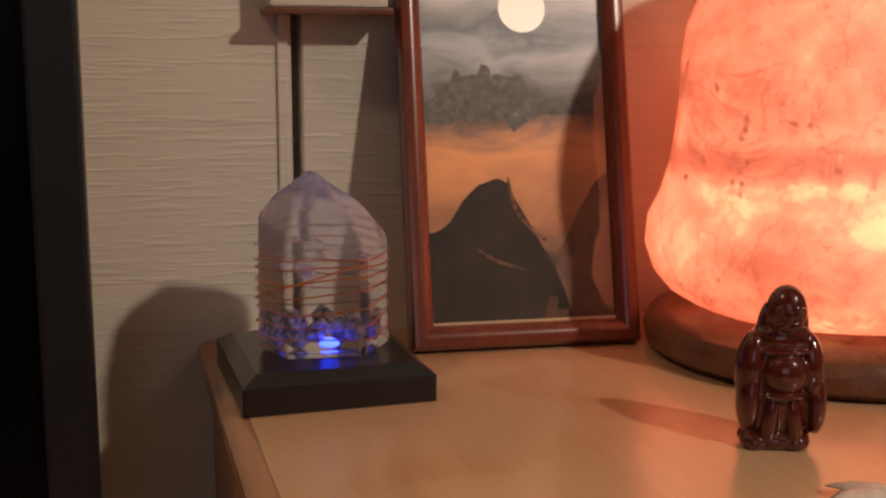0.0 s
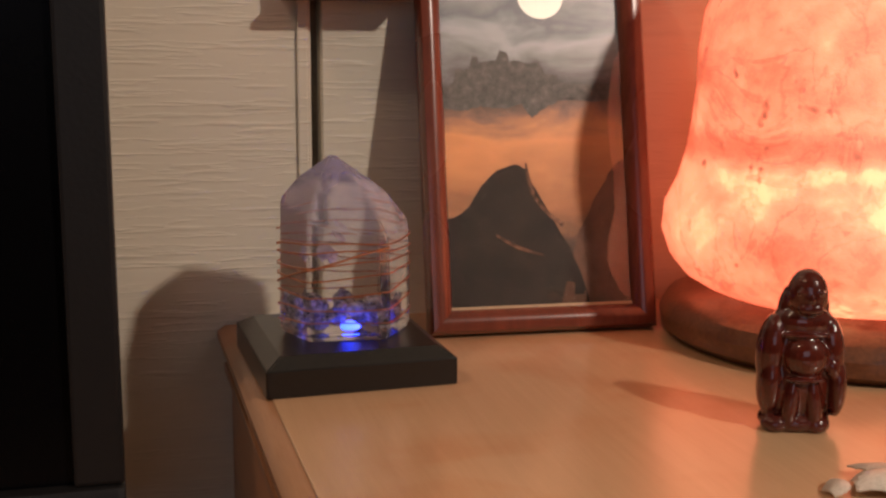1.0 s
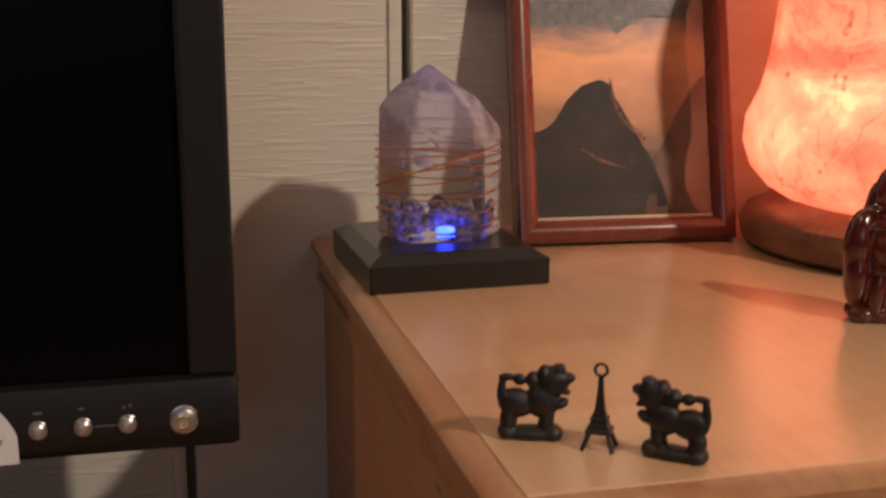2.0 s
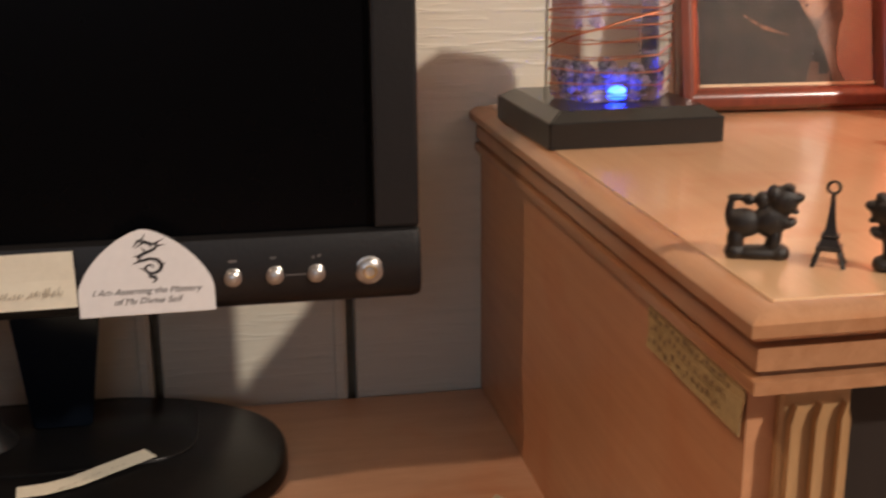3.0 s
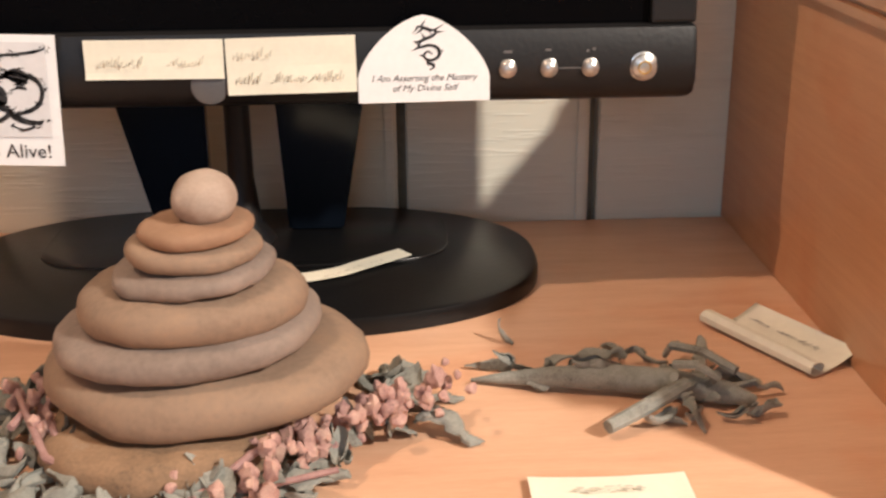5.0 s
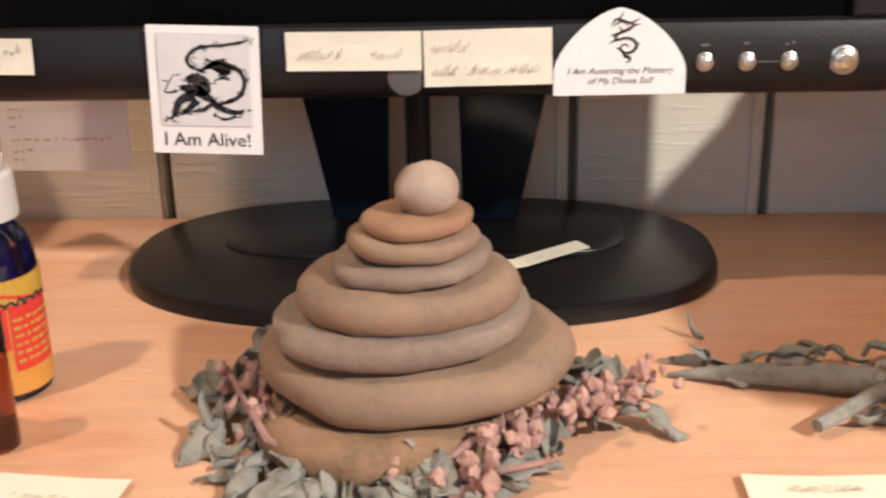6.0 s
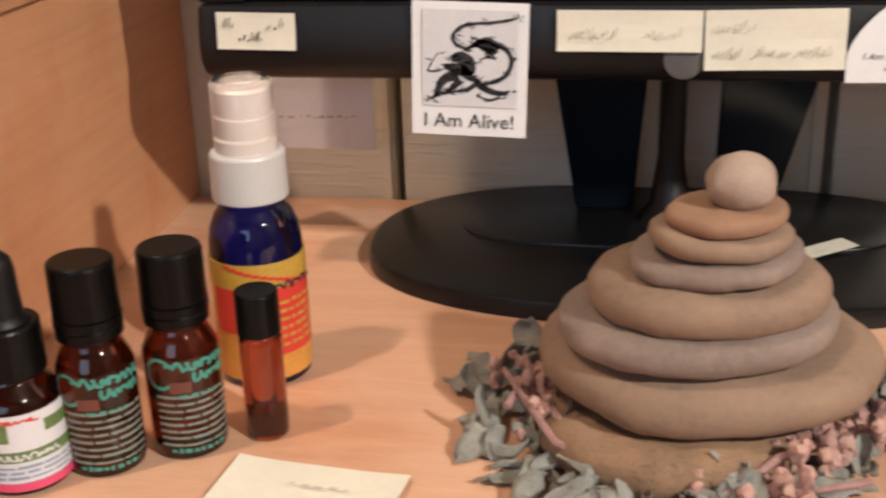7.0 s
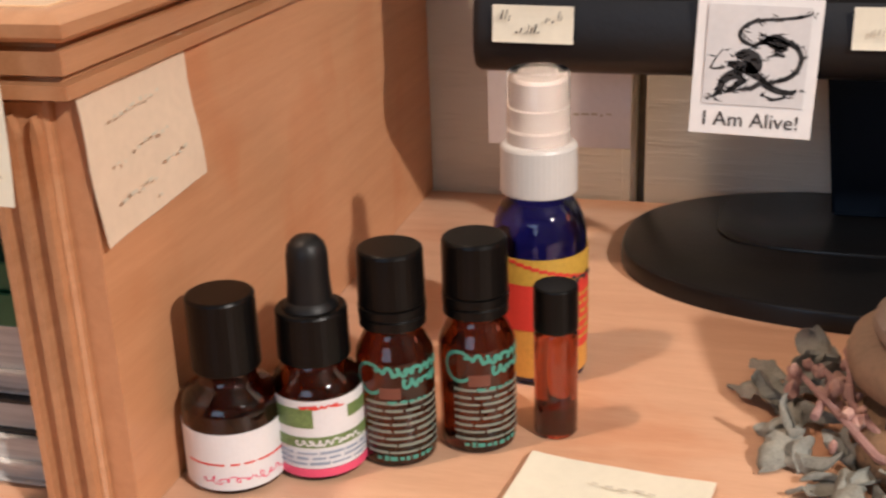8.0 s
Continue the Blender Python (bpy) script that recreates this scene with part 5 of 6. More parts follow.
stone(-0.2283, 0.4070, 0.0128, 0.8522, 0.8735, M_PEBBLE, "small round pebble with dark pits topping the stack", 8, 1.0, 0.08, (0, 0), 0.95)


# ---- dried leaves and flowers ----
def leaf_bm(length, width, curl, roll, seed, bm=None, m=None, n=12, w=6):
    """A dried leaf: a blade rolled along its length, ragged at the rim."""
    own = bmesh.new()
    rnd = random.Random(seed)
    rows = []
    for j in range(n + 1):
        v = j / n
        half = width / 2 * (math.sin(math.pi * min(0.98, v * 0.93 + 0.06)) ** 0.7)
        row = []
        for i in range(w + 1):
            u = i / w * 2 - 1
            edge = 1 + (0.55 * noise.noise(Vector((v * 9, seed, u * 3))) if abs(u) > 0.9 else 0)
            ang = u * roll
            x = (half * math.sin(ang) / max(roll, 0.01)) * edge
            z = half * (1 - math.cos(ang)) / max(roll, 0.01)
            bend = curl * v
            y = length * (math.sin(bend) / curl if abs(curl) > 1e-3 else v)
            z += length * ((1 - math.cos(bend)) / curl if abs(curl) > 1e-3 else 0)
            p = Vector((x, y, z)) + 0.0056 * noise.noise_vector(Vector((x * 105, y * 105, seed))) + 0.0017 * noise.noise_vector(Vector((x * 260, y * 260, seed)))
            row.append(own.verts.new(p))
        rows.append(row)
    for j in range(n):
        for i in range(w):
            own.faces.new((rows[j][i], rows[j][i + 1], rows[j + 1][i + 1], rows[j + 1][i]))
    ext = bmesh.ops.extrude_face_region(own, geom=own.faces[:])
    bmesh.ops.translate(own, vec=(0, 0, 0.0005), verts=[q for q in ext["geom"] if isinstance(q, bmesh.types.BMVert)])
    if m is not None:
        bmesh.ops.transform(own, matrix=m, verts=own.verts)
    low = min(v.co.z for v in own.verts)
    if m is not None and low < DESK + 0.0004:
        bmesh.ops.translate(own, vec=(0, 0, DESK + 0.0004 - low), verts=own.verts)
    return own


wreath = thing("dried_wreath", pose(0, 0, 0), "ring of dried grey sage leaves and pink flowers round the stones", "dried flowers")
rnd = random.Random(21)
CX, CY = -0.238, 0.430
for k in range(96):
    a = rnd.uniform(math.radians(-215), math.radians(35))
    rad = rnd.uniform(0.062, 0.088)
    x, y = CX + rad * math.cos(a), CY + rad * 0.92 * math.sin(a)
    L = rnd.uniform(0.011, 0.027)
    m = pose(x, y, DESK + rnd.uniform(0.001, 0.009), rnd.uniform(-20, 8), rnd.choice((0, 180)) + rnd.uniform(-45, 45), math.degrees(a) + rnd.uniform(-150, 50))
    part("leaf", leaf_bm(L, rnd.uniform(0.009, 0.017), rnd.uniform(0.4, 2.2), rnd.uniform(0.8, 2.6), k, m=m, n=9, w=5), M_SAGE, wreath, smooth=True)
for k in range(20):
    a = math.radians(-165 + 150 * (k + rnd.uniform(0, 0.8)) / 20)
    x, y = -0.246 + rnd.uniform(0.058, 0.068) * math.cos(a), 0.410 + rnd.uniform(0.052, 0.062) * math.sin(a)
    m = pose(x, y, DESK + rnd.uniform(0.004, 0.014), rnd.uniform(-25, 15), rnd.choice((0, 180)) + rnd.uniform(-40, 40), math.degrees(a) + rnd.uniform(40, 140))
    part("leaf", leaf_bm(rnd.uniform(0.016, 0.028), rnd.uniform(0.010, 0.016), rnd.uniform(0.4, 1.6), rnd.uniform(0.9, 2.2), 300 + k, m=m, n=9, w=5), M_SAGE, wreath, smooth=True)
# leaves that reach out to the sides
for x, y, turn, L, w in ((-0.165, 0.432, -60, 0.045, 0.012), (-0.150, 0.425, -120, 0.034, 0.014), (-0.158, 0.455, -40, 0.028, 0.016), (-0.318, 0.440, 60, 0.034, 0.016), (-0.325, 0.455, 20, 0.026, 0.014),
                         (-0.318, 0.415, 150, 0.032, 0.015), (-0.300, 0.385, 170, 0.034, 0.017), (-0.262, 0.365, 110, 0.036, 0.018), (-0.215, 0.358, 80, 0.038, 0.018), (-0.185, 0.370, 60, 0.034, 0.020)):
    part("leaf", leaf_bm(L, w, 0.6, 1.2, int(x * 9000), m=pose(x, y, DESK + 0.006, -4, 190, turn)), M_SAGE, wreath, smooth=True)
for pts in ([(-0.318, 0.432, 0.772), (-0.305, 0.405, 0.771), (-0.292, 0.380, 0.768), (-0.262, 0.366, 0.762), (-0.215, 0.362, 0.762), (-0.180, 0.372, 0.764)],
            [(-0.300, 0.440, 0.776), (-0.300, 0.412, 0.772), (-0.290, 0.390, 0.770), (-0.280, 0.370, 0.760)],
            [(-0.245, 0.352, 0.757), (-0.225, 0.365, 0.764), (-0.212, 0.372, 0.772), (-0.203, 0.372, 0.776)],
            [(-0.310, 0.450, 0.768), (-0.306, 0.430, 0.772), (-0.313, 0.405, 0.768)]):
    part("stem", tube(pts, 0.0016, 7, taper=[0.7, 1.0, 1.1, 1.0] + [0.8] * (len(pts) - 4)), M_STEM, wreath, smooth=True)
spots = [(-0.140 - 0.012 * i, 0.425 - 0.0075 * i, 0.771 - 0.0011 * i) for i in range(9)] + [(-0.300, 0.400, 0.769), (-0.307, 0.425, 0.770), (-0.296, 0.452, 0.768), (-0.205, 0.366, 0.772), (-0.213, 0.362, 0.762), (-0.310, 0.442, 0.765)]
for i, (x, y, z) in enumerate(spots):
    bm = bmesh.new()
    for k in range(13 if i < 9 else 8):
        own = bmesh.new()
        bmesh.ops.create_icosphere(own, subdivisions=2, radius=rnd.uniform(0.0016, 0.0036))
        for v in own.verts:
            v.co *= 1 + 0.55 * noise.noise(v.co * 520 + Vector((k, i, 0)))
        q = Vector((rnd.gauss(0, 0.0052), rnd.gauss(0, 0.0046), rnd.gauss(0, 0.0036)))
        bmesh.ops.transform(own, matrix=pose(x + q.x, y + q.y, max(z + q.z, DESK + 0.003)) @ Matrix.Diagonal((1, 1, rnd.uniform(1, 1.7), 1)), verts=own.verts)
        merge(bm, own)
    part("flower_head", bm, M_FLOWER, wreath, smooth=True)


def sage_bundle():
    b = thing("sage_bundle", pose(0, 0, 0), "loose bundle of dried grey-green sage leaves on the desk", "dried leaves")
    part("rolled_leaf", tube([(-0.123, 0.468, 0.7520), (-0.108, 0.464, 0.7545), (-0.085, 0.459, 0.7570), (-0.060, 0.455, 0.7578), (-0.035, 0.449, 0.7575), (-0.010, 0.440, 0.7560), (0.001, 0.437, 0.7535)], 0.0066, 12,
                             taper=[0.12, 0.45, 0.75, 0.95, 1.0, 0.8, 0.35]), M_SAGE, b, smooth=True)
    part("stalk", tube([(-0.069, 0.412, 0.7565), (-0.055, 0.421, 0.7585), (-0.040, 0.431, 0.7610), (-0.030, 0.437, 0.7630)], 0.0037, 9, taper=[0.85, 0.95, 1.0, 0.8]), M_SAGE, b, smooth=True)
    r2 = random.Random(33)
    rows = [(-0.100, 0.478, 0, 60, 0.035), (-0.088, 0.480, 8, 80, 0.034), (-0.070, 0.478, 10, 95, 0.036), (-0.052, 0.474, 12, 70, 0.034), (-0.035, 0.474, 14, 40, 0.030), (-0.020, 0.468, 8, -20, 0.034), (-0.014, 0.458, 6, -60, 0.030),
            (-0.008, 0.452, 4, -100, 0.028), (-0.032, 0.442, 8, -150, 0.024), (-0.026, 0.436, 8, 170, 0.024), (-0.042, 0.440, 6, 200, 0.022), (-0.018, 0.432, 2, -70, 0.026), (-0.050, 0.482, 10, 20, 0.026), (-0.030, 0.482, 12, -30, 0.024),
            (-0.078, 0.470, 10, 120, 0.030), (-0.058, 0.466, 12, 100, 0.028), (-0.006, 0.436, 0, -110, 0.022), (-0.040, 0.430, 4, 140, 0.020)]
    rows += [(r2.uniform(-0.050, -0.005), r2.uniform(0.438, 0.470), r2.uniform(3, 9), r2.uniform(0, 360), r2.uniform(0.014, 0.022)) for _ in range(7)]
    for i, (x, y, up, turn, L) in enumerate(rows):
        part("leaf", leaf_bm(L * (0.95 if 2 < i < 9 else 0.75), r2.uniform(0.008, 0.014), r2.uniform(0.3, 1.2), r2.uniform(1.4, 2.8), 100 + i, m=pose(x, y - 0.006, DESK + up * 0.0006 + 0.001, r2.uniform(-15, 8), r2.choice((0, 180)) + r2.uniform(-50, 50), turn)), M_SAGE, b, smooth=True)
    for pts in ([(-0.034, 0.446, 0.768), (-0.026, 0.437, 0.772), (-0.018, 0.434, 0.767), (-0.020, 0.441, 0.760), (-0.031, 0.444, 0.760), (-0.036, 0.438, 0.766)],
                [(-0.030, 0.470, 0.766), (-0.018, 0.458, 0.768), (-0.006, 0.446, 0.764)]):
        part("stem", tube(pts, 0.0022, 7), M_SAGE, b, smooth=True)


sage_bundle()
bm = leaf_bm(0.018, 0.010, 1.8, 2.0, 77, m=pose(-0.098, 0.506, DESK + 0.001, 0, 20, 70))
tagged(part("leaf_scrap", bm, M_SAGE, smooth=True), "small curled scrap of dried sage leaf on the desk", "dried leaf")


# ---- papers on the desk ----
def flat_note(x, y, w, h, turn, rows, label, seed):
    s = thing("desk_note", pose(x, y, DESK + 0.0004, 0, 0, turn), label, "note", "notes on the desk")
    bm = bmesh.new()
    nx, ny = 10, 8
    grid = [[bm.verts.new((w * i / nx, -h * j / ny, 0.0006 + 0.0022 * (i / nx - 0.5) ** 2 * 2 + 0.0007 * (1 + noise.noise(Vector((i * 0.3, j * 0.3, seed)))))) for i in range(nx + 1)] for j in range(ny + 1)]
    for j in range(ny):
        for i in range(nx):
            bm.faces.new((grid[j][i], grid[j][i + 1], grid[j + 1][i + 1], grid[j + 1][i]))
    ext = bmesh.ops.extrude_face_region(bm, geom=bm.faces[:])
    bmesh.ops.translate(bm, vec=(0, 0, 0.0003), verts=[v for v in ext["geom"] if isinstance(v, bmesh.types.BMVert)])
    part("paper", bm, M_YELLOW, s, smooth=True)
    bm = bars(rows, 0, seed=seed)
    bmesh.ops.transform(bm, matrix=pose(0, 0, 0.0034, 90, 0, 0), verts=bm.verts)
    part("writing", bm, M_FAINTINK, s)


flat_note(-0.4172, 0.3838, 0.0710, 0.074, -6.7, [(0.028, 0.052, 0.016)], "pale yellow square note lying on the desk before the bottles", 41)
flat_note(-0.1066, 0.3806, 0.0626, 0.072, 0.3, [(0.016, 0.046, 0.012), (0.018, 0.044, 0.010)], "pale yellow square note lying on the desk before the leaves", 42)

curled = thing("curled_note", pose(-0.0030, 0.5260, DESK + 0.0006, 0, 0, -61), "half-rolled cream paper with scribbled writing on the desk", "note")
bm = bmesh.new()
L, rows = 0.074, []
for j in range(11):
    u = j / 10
    row = []
    for k in range(15):
        s = k / 14
        if s < 0.45:
            a = 2 * math.pi * 0.86 * (1 - s / 0.45)
            y, z = 0.0055 - 0.0046 * math.sin(a), 0.0034 - 0.0034 * math.cos(a)
        else:
            y, z = 0.0055 + (s - 0.45) * 0.050, 0.0 + 0.022 * (s - 0.45) ** 2
        row.append(bm.verts.new((L * u + (0.010 if s > 0.45 and u < 0.05 else 0), y, z + 0.0004)))
    rows.append(row)
for a, b in zip(rows, rows[1:]):
    for k in range(14):
        bm.faces.new((a[k], a[k + 1], b[k + 1], b[k]))
ext = bmesh.ops.extrude_face_region(bm, geom=bm.faces[:])
bmesh.ops.translate(bm, vec=(0, 0, 0.0003), verts=[v for v in ext["geom"] if isinstance(v, bmesh.types.BMVert)])
part("paper", bm, M_YELLOW, curled, smooth=True)
bm = bars([(0.016, 0.030, 0), (0.034, 0.060, 0)], 0, seed=44, height=0.004, pen=True)
bmesh.ops.transform(bm, matrix=pose(0, 0.020, 0.0046, -90, 0, 0), verts=bm.verts)
part("writing", bm, M_INK, curled)


# ---- bottles ----
def wrap(r, z0, z1, a0, a1, seg=28, thick=0.00025):
    """A label bent round a bottle between two angles in degrees."""
    bm = bmesh.new()
    cols = []
    for i in range(seg + 1):
        a = radians(a0 + (a1 - a0) * i / seg)
        cols.append([bm.verts.new((q * math.cos(a), q * math.sin(a), z)) for q, z in ((r, z0), (r + thick, z0), (r + thick, z1), (r, z1))])
    for a, b in zip(cols, cols[1:]):
        for k in range(4):
            bm.faces.new((a[k], a[(k + 1) % 4], b[(k + 1) % 4], b[k]))
    bm.faces.new(cols[0]), bm.faces.new(cols[-1][::-1])
    return bm


def wrapped_bars(rows, r, seed, step=(5, 14), gap=(2, 5)):
    """Unreadable print bent round a bottle: rows of (first angle, last angle, z, height)."""
    bm = bmesh.new()
    rn = random.Random(seed)
    for a0, a1, z, h in rows:
        a = a0
        while a < a1:
            w = min(rn.uniform(*step), a1 - a)
            merge(bm, wrap(r, z + rn.uniform(-0.1, 0.1) * h, z + h * rn.uniform(0.8, 1.1), a, a + w, 3, 0.00012))
            a += w + rn.uniform(*gap)
    return bm


def wrapped_stroke(points, width, r, bm=None):
    """A pen stroke bent round a bottle, through points of (angle in degrees, z)."""
    bm = bm or bmesh.new()
    flat = [Vector((radians(a) * r, z)) for a, z in points]
    rows = []
    for i, p in enumerate(flat):
        d = (flat[min(i + 1, len(flat) - 1)] - flat[max(i - 1, 0)]).normalized()
        n = Vector((-d.y, d.x)) * width / 2
        rows.append([bm.verts.new((r * math.cos(q.x / r), r * math.sin(q.x / r), q.y)) for q in (p + n, p - n)])
    for a, b in zip(rows, rows[1:]):
        bm.faces.new((a[0], a[1], b[1], b[0]))
    return bm


def scrawl(a0, a1, z, h, n, seed):
    """Looped handwriting as points of (angle, z)."""
    rn = random.Random(seed)
    amp = [rn.uniform(0.35, 1.15) for _ in range(n + 2)]
    pts = []
    for i in range(n * 14 + 1):
        u = i / (n * 14)
        k = amp[int(u * n)]
        sway = 5.0 * math.sin(amp[int(u * n)] * 40)
        pts.append((a0 + (a1 - a0) * u + sway * math.cos(u * n * 2 * math.pi), z + h / 2 * (1 + k * math.sin(u * n * 2 * math.pi + 0.6 * math.sin(u * 17)))))
    return pts


def ribbed_cap(r, z0, z1, top=0.0012, ribs=36):
    bm = bmesh.new()
    rings = []
    for z, k in ((z0, 0.985), (z0 + 0.0006, 1.0), (z1 - top, 0.985), (z1 - top * 0.3, 0.955), (z1, 0.90)):
        rings.append([bm.verts.new((r * k * (1 + (0.004 if i % 2 and z < z1 - top * 0.5 else 0)) * math.cos(math.pi * i / ribs), r * k * (1 + (0.004 if i % 2 and z < z1 - top * 0.5 else 0)) * math.sin(math.pi * i / ribs), z)) for i in range(2 * ribs)])
    n = 2 * ribs
    for a, b in zip(rings, rings[1:]):
        for i in range(n):
            bm.faces.new((a[i], a[(i + 1) % n], b[(i + 1) % n], b[i]))
    bm.faces.new(rings[0][::-1]), bm.faces.new(rings[-1])
    return bm


def body(r, foot, shoulder, neck_r, neck_z):
    return lathe([(0, foot), (r * 0.86, foot), (r * 0.96, foot + 0.0008), (r, foot + 0.003), (r, shoulder - 0.004), (r * 0.97, shoulder - 0.0015), (r * 0.86, shoulder + 0.002), (neck_r * 1.12, shoulder + 0.0048), (neck_r, shoulder + 0.0065),
                  (neck_r, neck_z), (0, neck_z)], 40)


FACE = -65   # the side of the bottles that looks to the room, in degrees


def white_label_bottle(x, y):
    b = thing("oil_bottle", pose(x, y, DESK), "short amber glass bottle with black cap and white label", "bottle", "small bottles by the cabinet")
    part("glass_body", body(0.0188, 0.0003, 0.036, 0.0110, 0.049), M_AMBER, b, "dark amber glass", smooth=True)
    part("cap", ribbed_cap(0.0131, 0.0465, 0.0755), M_CAPBLACK, b, "black ribbed screw cap")
    part("label", wrap(0.0189, 0.003, 0.0265, FACE - 120, FACE + 120, 40), M_LABELWHITE, b, "white paper label")
    part("printed_line", wrapped_bars([(FACE - 60, FACE + 75, 0.0135, 0.0008)], 0.0192, 1, (40, 60), (0, 1)), M_RED, b, "thin red line")
    part("print_mark", wrapped_stroke(scrawl(FACE - 40, FACE + 60, 0.0060, 0.0030, 9, 8), 0.00045, 0.0193), M_LABELPINK, b, "faint pink print")


def dropper_bottle(x, y):
    b = thing("dropper_bottle", pose(x, y, DESK), "amber dropper bottle with black bulb and green-white label", "bottle", "small bottles by the cabinet")
    part("glass_body", body(0.0176, 0.0003, 0.0385, 0.0110, 0.0485), M_AMBER, b, "dark amber glass", smooth=True)
    part("collar", ribbed_cap(0.0138, 0.0465, 0.0665), M_CAPBLACK, b, "black ribbed collar")
    part("bulb", lathe([(0.0105, 0.0666), (0.0100, 0.0680), (0.0086, 0.0695), (0.0080, 0.077), (0.0078, 0.0868), (0.0070, 0.0908), (0.0045, 0.0935), (0, 0.0945)], 28), M_RUBBER, b, "black rubber dropper bulb", smooth=True)
    part("label", wrap(0.0177, 0.0065, 0.0350, FACE - 120, FACE + 120, 40), M_LABELWHITE, b, "glossy white label")
    part("label_band", wrap(0.01800, 0.0030, 0.0064, FACE - 120, FACE + 120, 40), M_LABELPINK, b, "pink lower band")
    part("label_band", wrap(0.01800, 0.0155, 0.0200, FACE - 120, FACE + 120, 40), M_LABELGREEN, b, "green band")
    part("label_band", wrap(0.01800, 0.0240, 0.0320, FACE - 120, FACE - 10, 30), M_LABELGREEN, b, "green leaf picture")
    part("label_band", wrap(0.01800, 0.0260, 0.0310, FACE + 34, FACE + 120, 30), M_LABELGREEN, b, "green leaf picture")
    part("print_mark", wrapped_stroke(scrawl(FACE - 34, FACE + 50, 0.0166, 0.0022, 9, 5), 0.0007, 0.0185), M_LABELWHITE, b, "pale print")
    part("print_mark", wrapped_stroke(scrawl(FACE - 26, FACE + 24, 0.0318, 0.0018, 6, 4), 0.0007, 0.0185), M_RED, b, "red print")
    part("print_mark", wrapped_bars([(FACE - 60, FACE + 70, 0.0128, 0.0010), (FACE - 60, FACE + 70, 0.0106, 0.0010), (FACE - 60, FACE + 60, 0.0084, 0.0010)], 0.0184, 5, (10, 30)), M_PALEBLUE, b, "fine blue-grey print")


def tall_oil_bottle(x, y, turn, label):
    b = thing("oil_bottle", pose(x, y, DESK, 0, 0, turn), label, "bottle", "small bottles by the cabinet")
    r = 0.0151
    part("glass_body", body(r, 0.0003, 0.0475, 0.0105, 0.0565), M_AMBER, b, "dark amber glass", smooth=True)
    part("seal_ring", lathe([(0.0118, 0.0560), (0.0128, 0.0565), (0.0128, 0.0600), (0.0123, 0.0606), (0.0131, 0.0612), (0.0131, 0.0645), (0.0120, 0.0650), (0, 0.0650)], 36), M_CAPBLACK, b, "black tamper ring", smooth=True)
    part("cap", ribbed_cap(0.0128, 0.0652, 0.0868, 0.0016), M_CAPBLACK, b, "black ribbed screw cap")
    F = FACE
    big = wrapped_stroke(scrawl(F - 34, F + 76, 0.0400, 0.0036, 8, 1), 0.0015, r + 0.0003)
    wrapped_stroke(scrawl(F + 2, F + 70, 0.0352, 0.0032, 6, 2), 0.0014, r + 0.0003, big)
    wrapped_stroke([(F - 46 + 22 * math.cos(t), 0.0385 + 0.0062 * math.sin(t)) for t in [0.7 + 4.9 * k / 20 for k in range(21)]], 0.0014, r + 0.0003, big)
    part("printed_title", big, M_TEAL, b, "curling teal print")
    part("printed_square", wrap(r + 0.0002, 0.0305, 0.0352, F - 32, F + 0, 8, 0.00012), M_SQUARE, b, "small brown printed square")
    rows = [(F - 55, F + 70, 0.0070 + 0.0030 * k, 0.0011) for k in range(8)]
    part("print_line", wrapped_bars(rows, r + 0.0002, 7, (20, 60), (2, 5)), M_TEALGREY, b, "lines of grey-green print")
    part("print_line", wrapped_bars([(F - 40, F + 50, 0.0040, 0.0018), (F - 20, F + 40, 0.0285, 0.0013)], r + 0.0002, 8), M_TEAL, b, "teal print")


def vial(x, y):
    b = thing("roller_vial", pose(x, y, DESK), "slim amber glass vial with black cap", "bottle", "small bottles by the cabinet")
    part("glass_body", lathe([(0, 0.0003), (0.0078, 0.0003), (0.0088, 0.0016), (0.0088, 0.044), (0.0080, 0.046), (0.0075, 0.0465), (0.0075, 0.048), (0, 0.048)], 32), M_AMBERLIGHT, b, "translucent amber glass", smooth=True)
    part("oil", lathe([(0, 0.0022), (0.0070, 0.0022), (0.0074, 0.0035), (0.0074, 0.0135), (0, 0.0135)], 28), M_AMBER, b, "dark oil in the foot")
    part("cap", ribbed_cap(0.0089, 0.0464, 0.0645, 0.001, 26), M_CAPBLACK, b, "black screw cap")


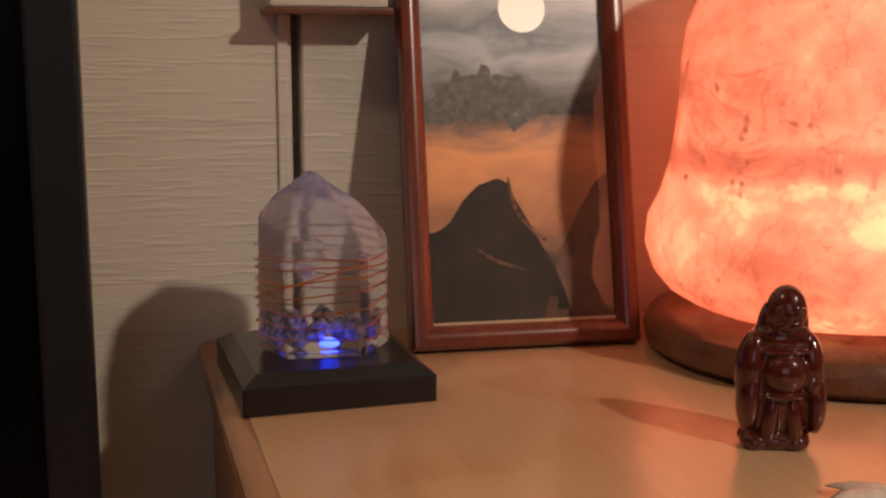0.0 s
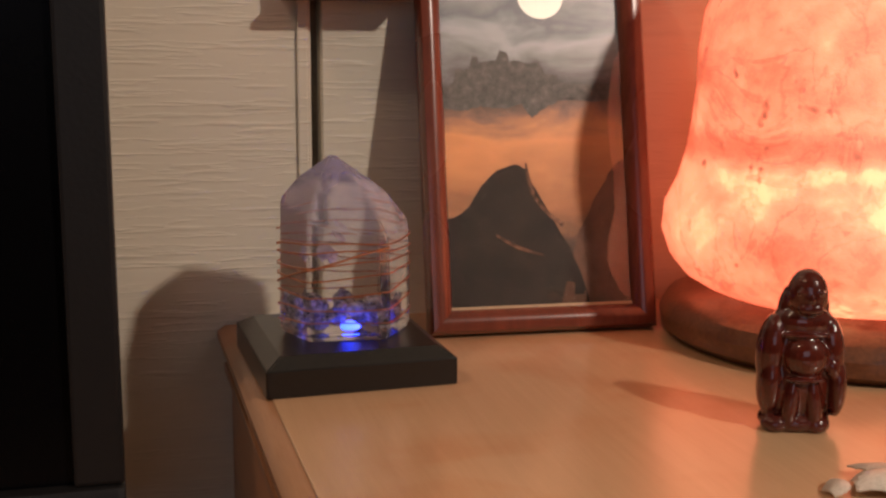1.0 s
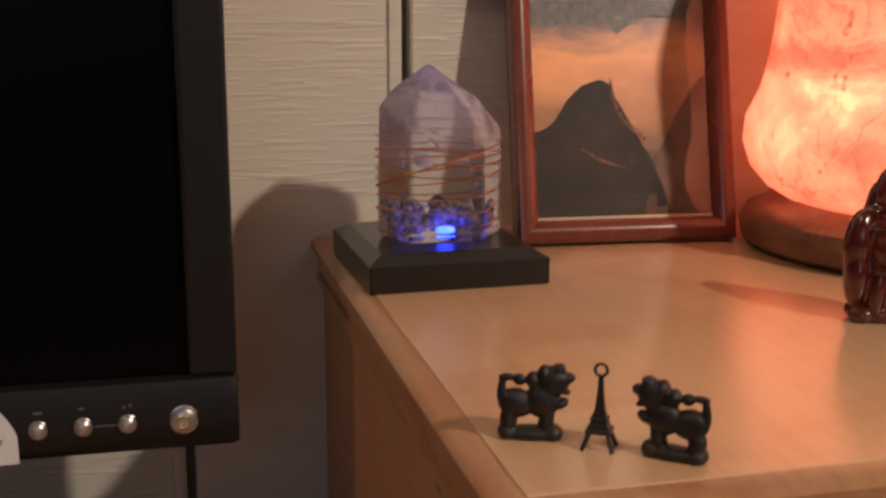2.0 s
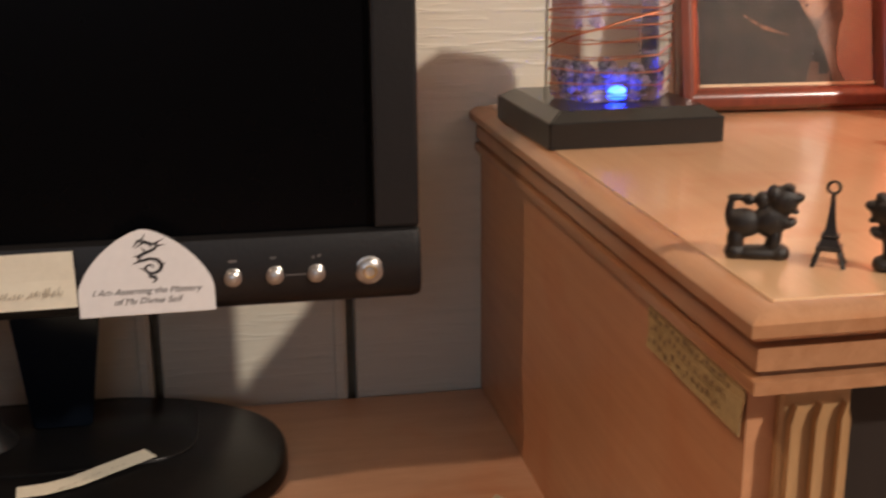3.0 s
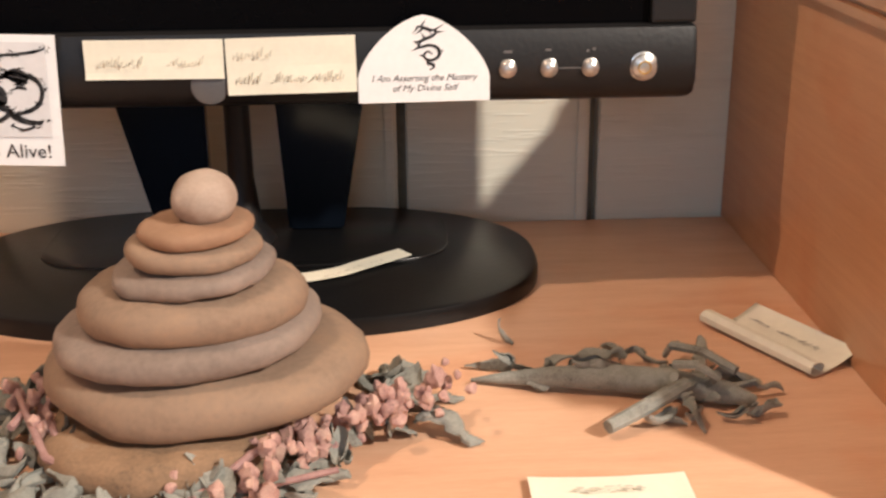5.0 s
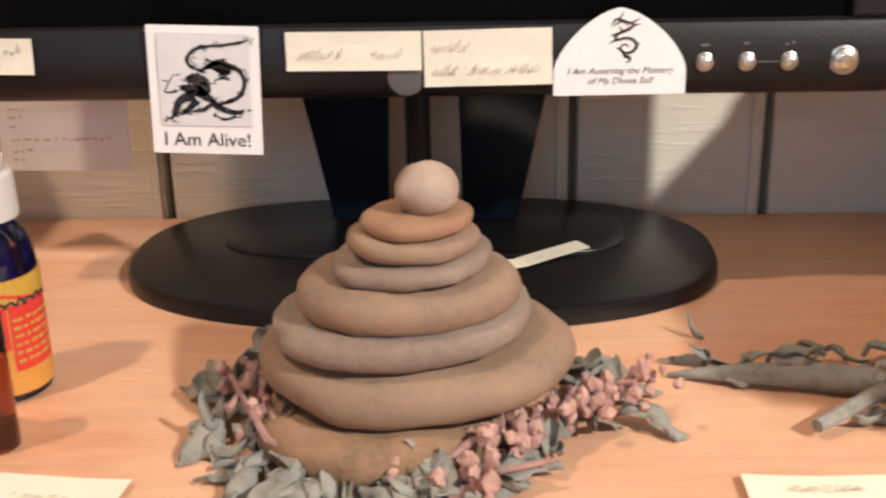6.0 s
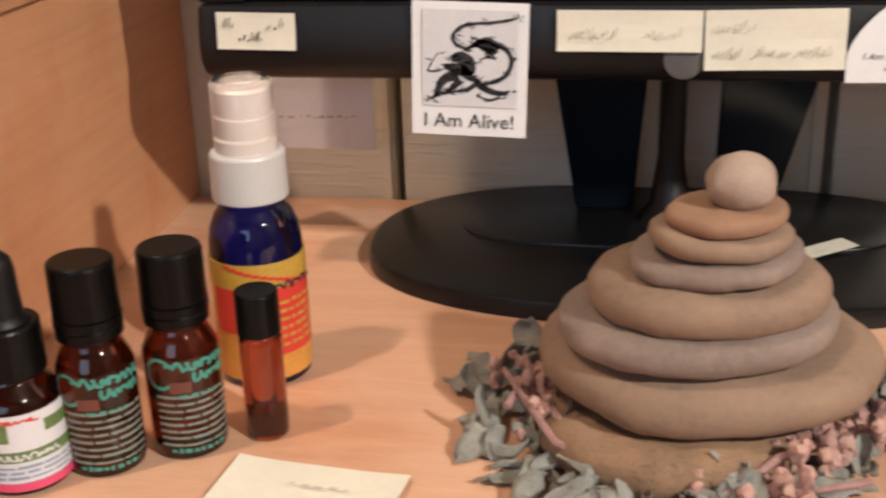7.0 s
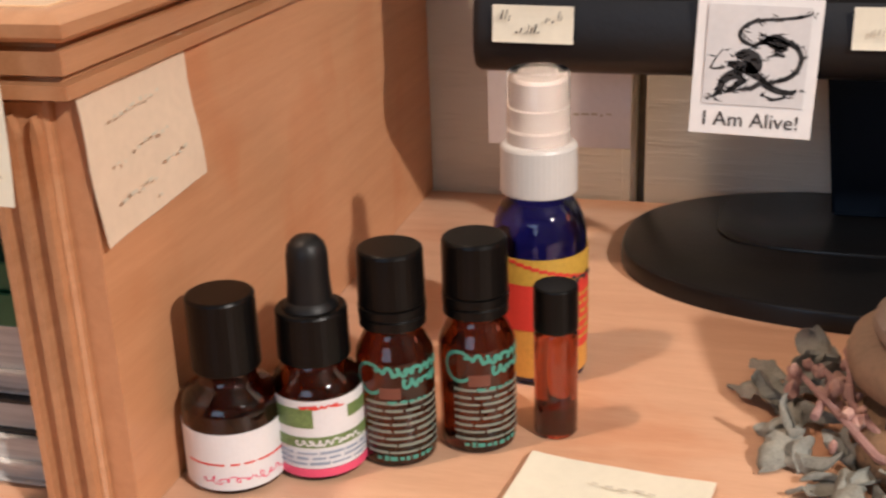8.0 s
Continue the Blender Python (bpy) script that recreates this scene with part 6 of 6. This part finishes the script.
def spray_bottle(x, y):
    b = thing("spray_bottle", pose(x, y, DESK), "cobalt blue glass spray bottle with yellow-red label and white sprayer", "bottle", "small bottles by the cabinet")
    r = 0.0206
    part("glass_body", lathe([(0, 0.0003), (r * 0.88, 0.0003), (r * 0.97, 0.0012), (r, 0.004), (r, 0.0595), (r * 0.985, 0.066), (r * 0.93, 0.0720), (r * 0.82, 0.0775), (r * 0.66, 0.0815), (0.0112, 0.0835), (0.0108, 0.0870), (0, 0.0870)], 48), M_COBALT, b, "cobalt blue glass", smooth=True)
    part("label", wrap(r + 0.0001, 0.0045, 0.0595, FACE - 130, FACE + 130, 48), M_OCHRE, b, "orange paper label")
    part("label_band", wrap(r + 0.0004, 0.0480, 0.0596, FACE - 130, FACE + 130, 48), M_MUSTARD, b, "mustard upper band")
    part("label_band", wrap(r + 0.0004, 0.0270, 0.0478, FACE - 70, FACE + 10, 30), M_RED, b, "red panel")
    part("label_band", wrap(r + 0.0004, 0.0160, 0.0478, FACE + 12, FACE + 80, 30), M_RED, b, "red panel")
    for k in range(12):
        a = FACE - 50 + k * 9
        part("printed_streak", wrap(r + 0.0007, 0.0575 - 0.0009 * k, 0.0590 - 0.0009 * k, a, a + 9.2, 3, 0.00012), M_RED, b)
    part("print_mark", wrapped_bars([(FACE + 16, FACE + 76, 0.0200 + 0.0040 * k, 0.0016) for k in range(6)], r + 0.0007, 9), M_MUSTARD, b, "yellow print")
    part("print_mark", wrapped_stroke(scrawl(FACE + 0, FACE + 76, 0.0465, 0.0040, 6, 7), 0.0012, r + 0.0010), M_INK, b, "black print")
    part("collar", ribbed_cap(0.0164, 0.0842, 0.1052, 0.0015, 44), M_WHITEPLASTIC, b, "white ribbed collar")
    part("sprayer", lathe([(0.0118, 0.1053), (0.0118, 0.1105), (0.0092, 0.1112), (0.0092, 0.1195), (0.0082, 0.1200), (0.0082, 0.1305), (0.0070, 0.1318), (0, 0.1320)], 36), M_SPRAYER, b, "off-white sprayer head", smooth=True)
    bm = lathe([(0.0134, 0.1054), (0.0130, 0.1345), (0.0120, 0.1362), (0, 0.1366), (0, 0.1356), (0.0112, 0.1352), (0.0122, 0.1338), (0.0129, 0.1054)], 36)
    cap = part("overcap", bm, M_CLEARPLASTIC, b, "clear plastic overcap", smooth=True)
    cap.visible_shadow = False


white_label_bottle(-0.5268, 0.3500)
dropper_bottle(-0.4975, 0.3650)
tall_oil_bottle(-0.4700, 0.3785, 0, "amber oil bottle with teal print, next to the dropper")
tall_oil_bottle(-0.4415, 0.3950, 8, "amber oil bottle with teal print, next to the vial")
vial(-0.4122, 0.4060)
spray_bottle(-0.4295, 0.4610)

# ---- left cabinet: notes and books ----
pinned = thing("side_note", pose(LEFT + 0.0012, 0.309, 0.857, 0, -3, 90), "cream handwritten note taped to the cabinet side", "note")
bm = sheet(0.073, 0.054, 0.003, warp=0.0016, seed=15)
part("paper", bm, M_CREAM, pinned, smooth=True)
part("writing", bars([(0.012, 0.045, 0.041), (0.010, 0.016, 0.025), (0.024, 0.048, 0.027), (0.010, 0.034, 0.0125), (0.042, 0.058, 0.016), (0.034, 0.037, 0.006)], -0.0045, seed=16), M_FAINTINK, pinned)
front_note = thing("front_note", pose(-0.634, 0.2885, 0.8785, 0, 0, 0), "pale yellow note hanging from the cabinet moulding", "note")
part("paper", sheet(0.075, 0.054, 0.003, warp=0.001, seed=17), M_YELLOW, front_note, smooth=True)
part("writing", bars([(0.02, 0.073, 0.038), (0.02, 0.072, 0.024), (0.02, 0.073, 0.010)], -0.004, seed=18), M_FAINTINK, front_note)


def book(z0, z1, x1, y0, cover, label):
    b = thing("book", pose(0, 0, 0), label, "book", "books in the cabinet")
    x0, y1 = x1 - 0.16, y0 + 0.22
    c = min(0.0016, (z1 - z0) * 0.12)
    part("cover", box(x0, x1, y0, y1, z0, z0 + c, 0.0003, 1), cover, b)
    part("cover", box(x0, x1, y0, y1, z1 - c, z1, 0.0003, 1), cover, b)
    if cover in (M_GREENCOVER, M_BLUECOVER):
        part("spine", box(x0, x1, y0 - 0.0015, y0 + 0.0015, z0, z1, 0.0006, 1), cover, b)
    part("page_block", box(x0 + 0.002, x1 - 0.002, y0 + 0.0022, y1 - 0.002, z0 + c + 0.0001, z1 - c - 0.0001), M_PAGES, b, "white page edges")


z = DESK + 0.0006
for h, x1, y0, cover, label in ((0.0105, -0.584, 0.322, M_PAGES, "white paperback lying flat in the cabinet"), (0.0125, -0.588, 0.318, M_PAGES, "white paperback lying flat in the cabinet"), (0.0145, -0.583, 0.320, M_BLACK, "black-covered book lying flat in the cabinet"),
                                (0.011, -0.586, 0.324, M_PAGES, "white paperback lying flat in the cabinet"), (0.0205, -0.584, 0.318, M_PAGES, "thick white paperback lying flat in the cabinet"), (0.013, -0.585, 0.318, M_GREENCOVER, "dark green book lying flat in the cabinet"),
                                (0.011, -0.586, 0.320, M_GREENCOVER, "green book lying flat in the cabinet"), (0.022, -0.590, 0.340, M_BLUECOVER, "dark blue book on top of the cabinet stack")):
    book(z, z + h, x1, y0, cover, label)
    z += h + 0.0002
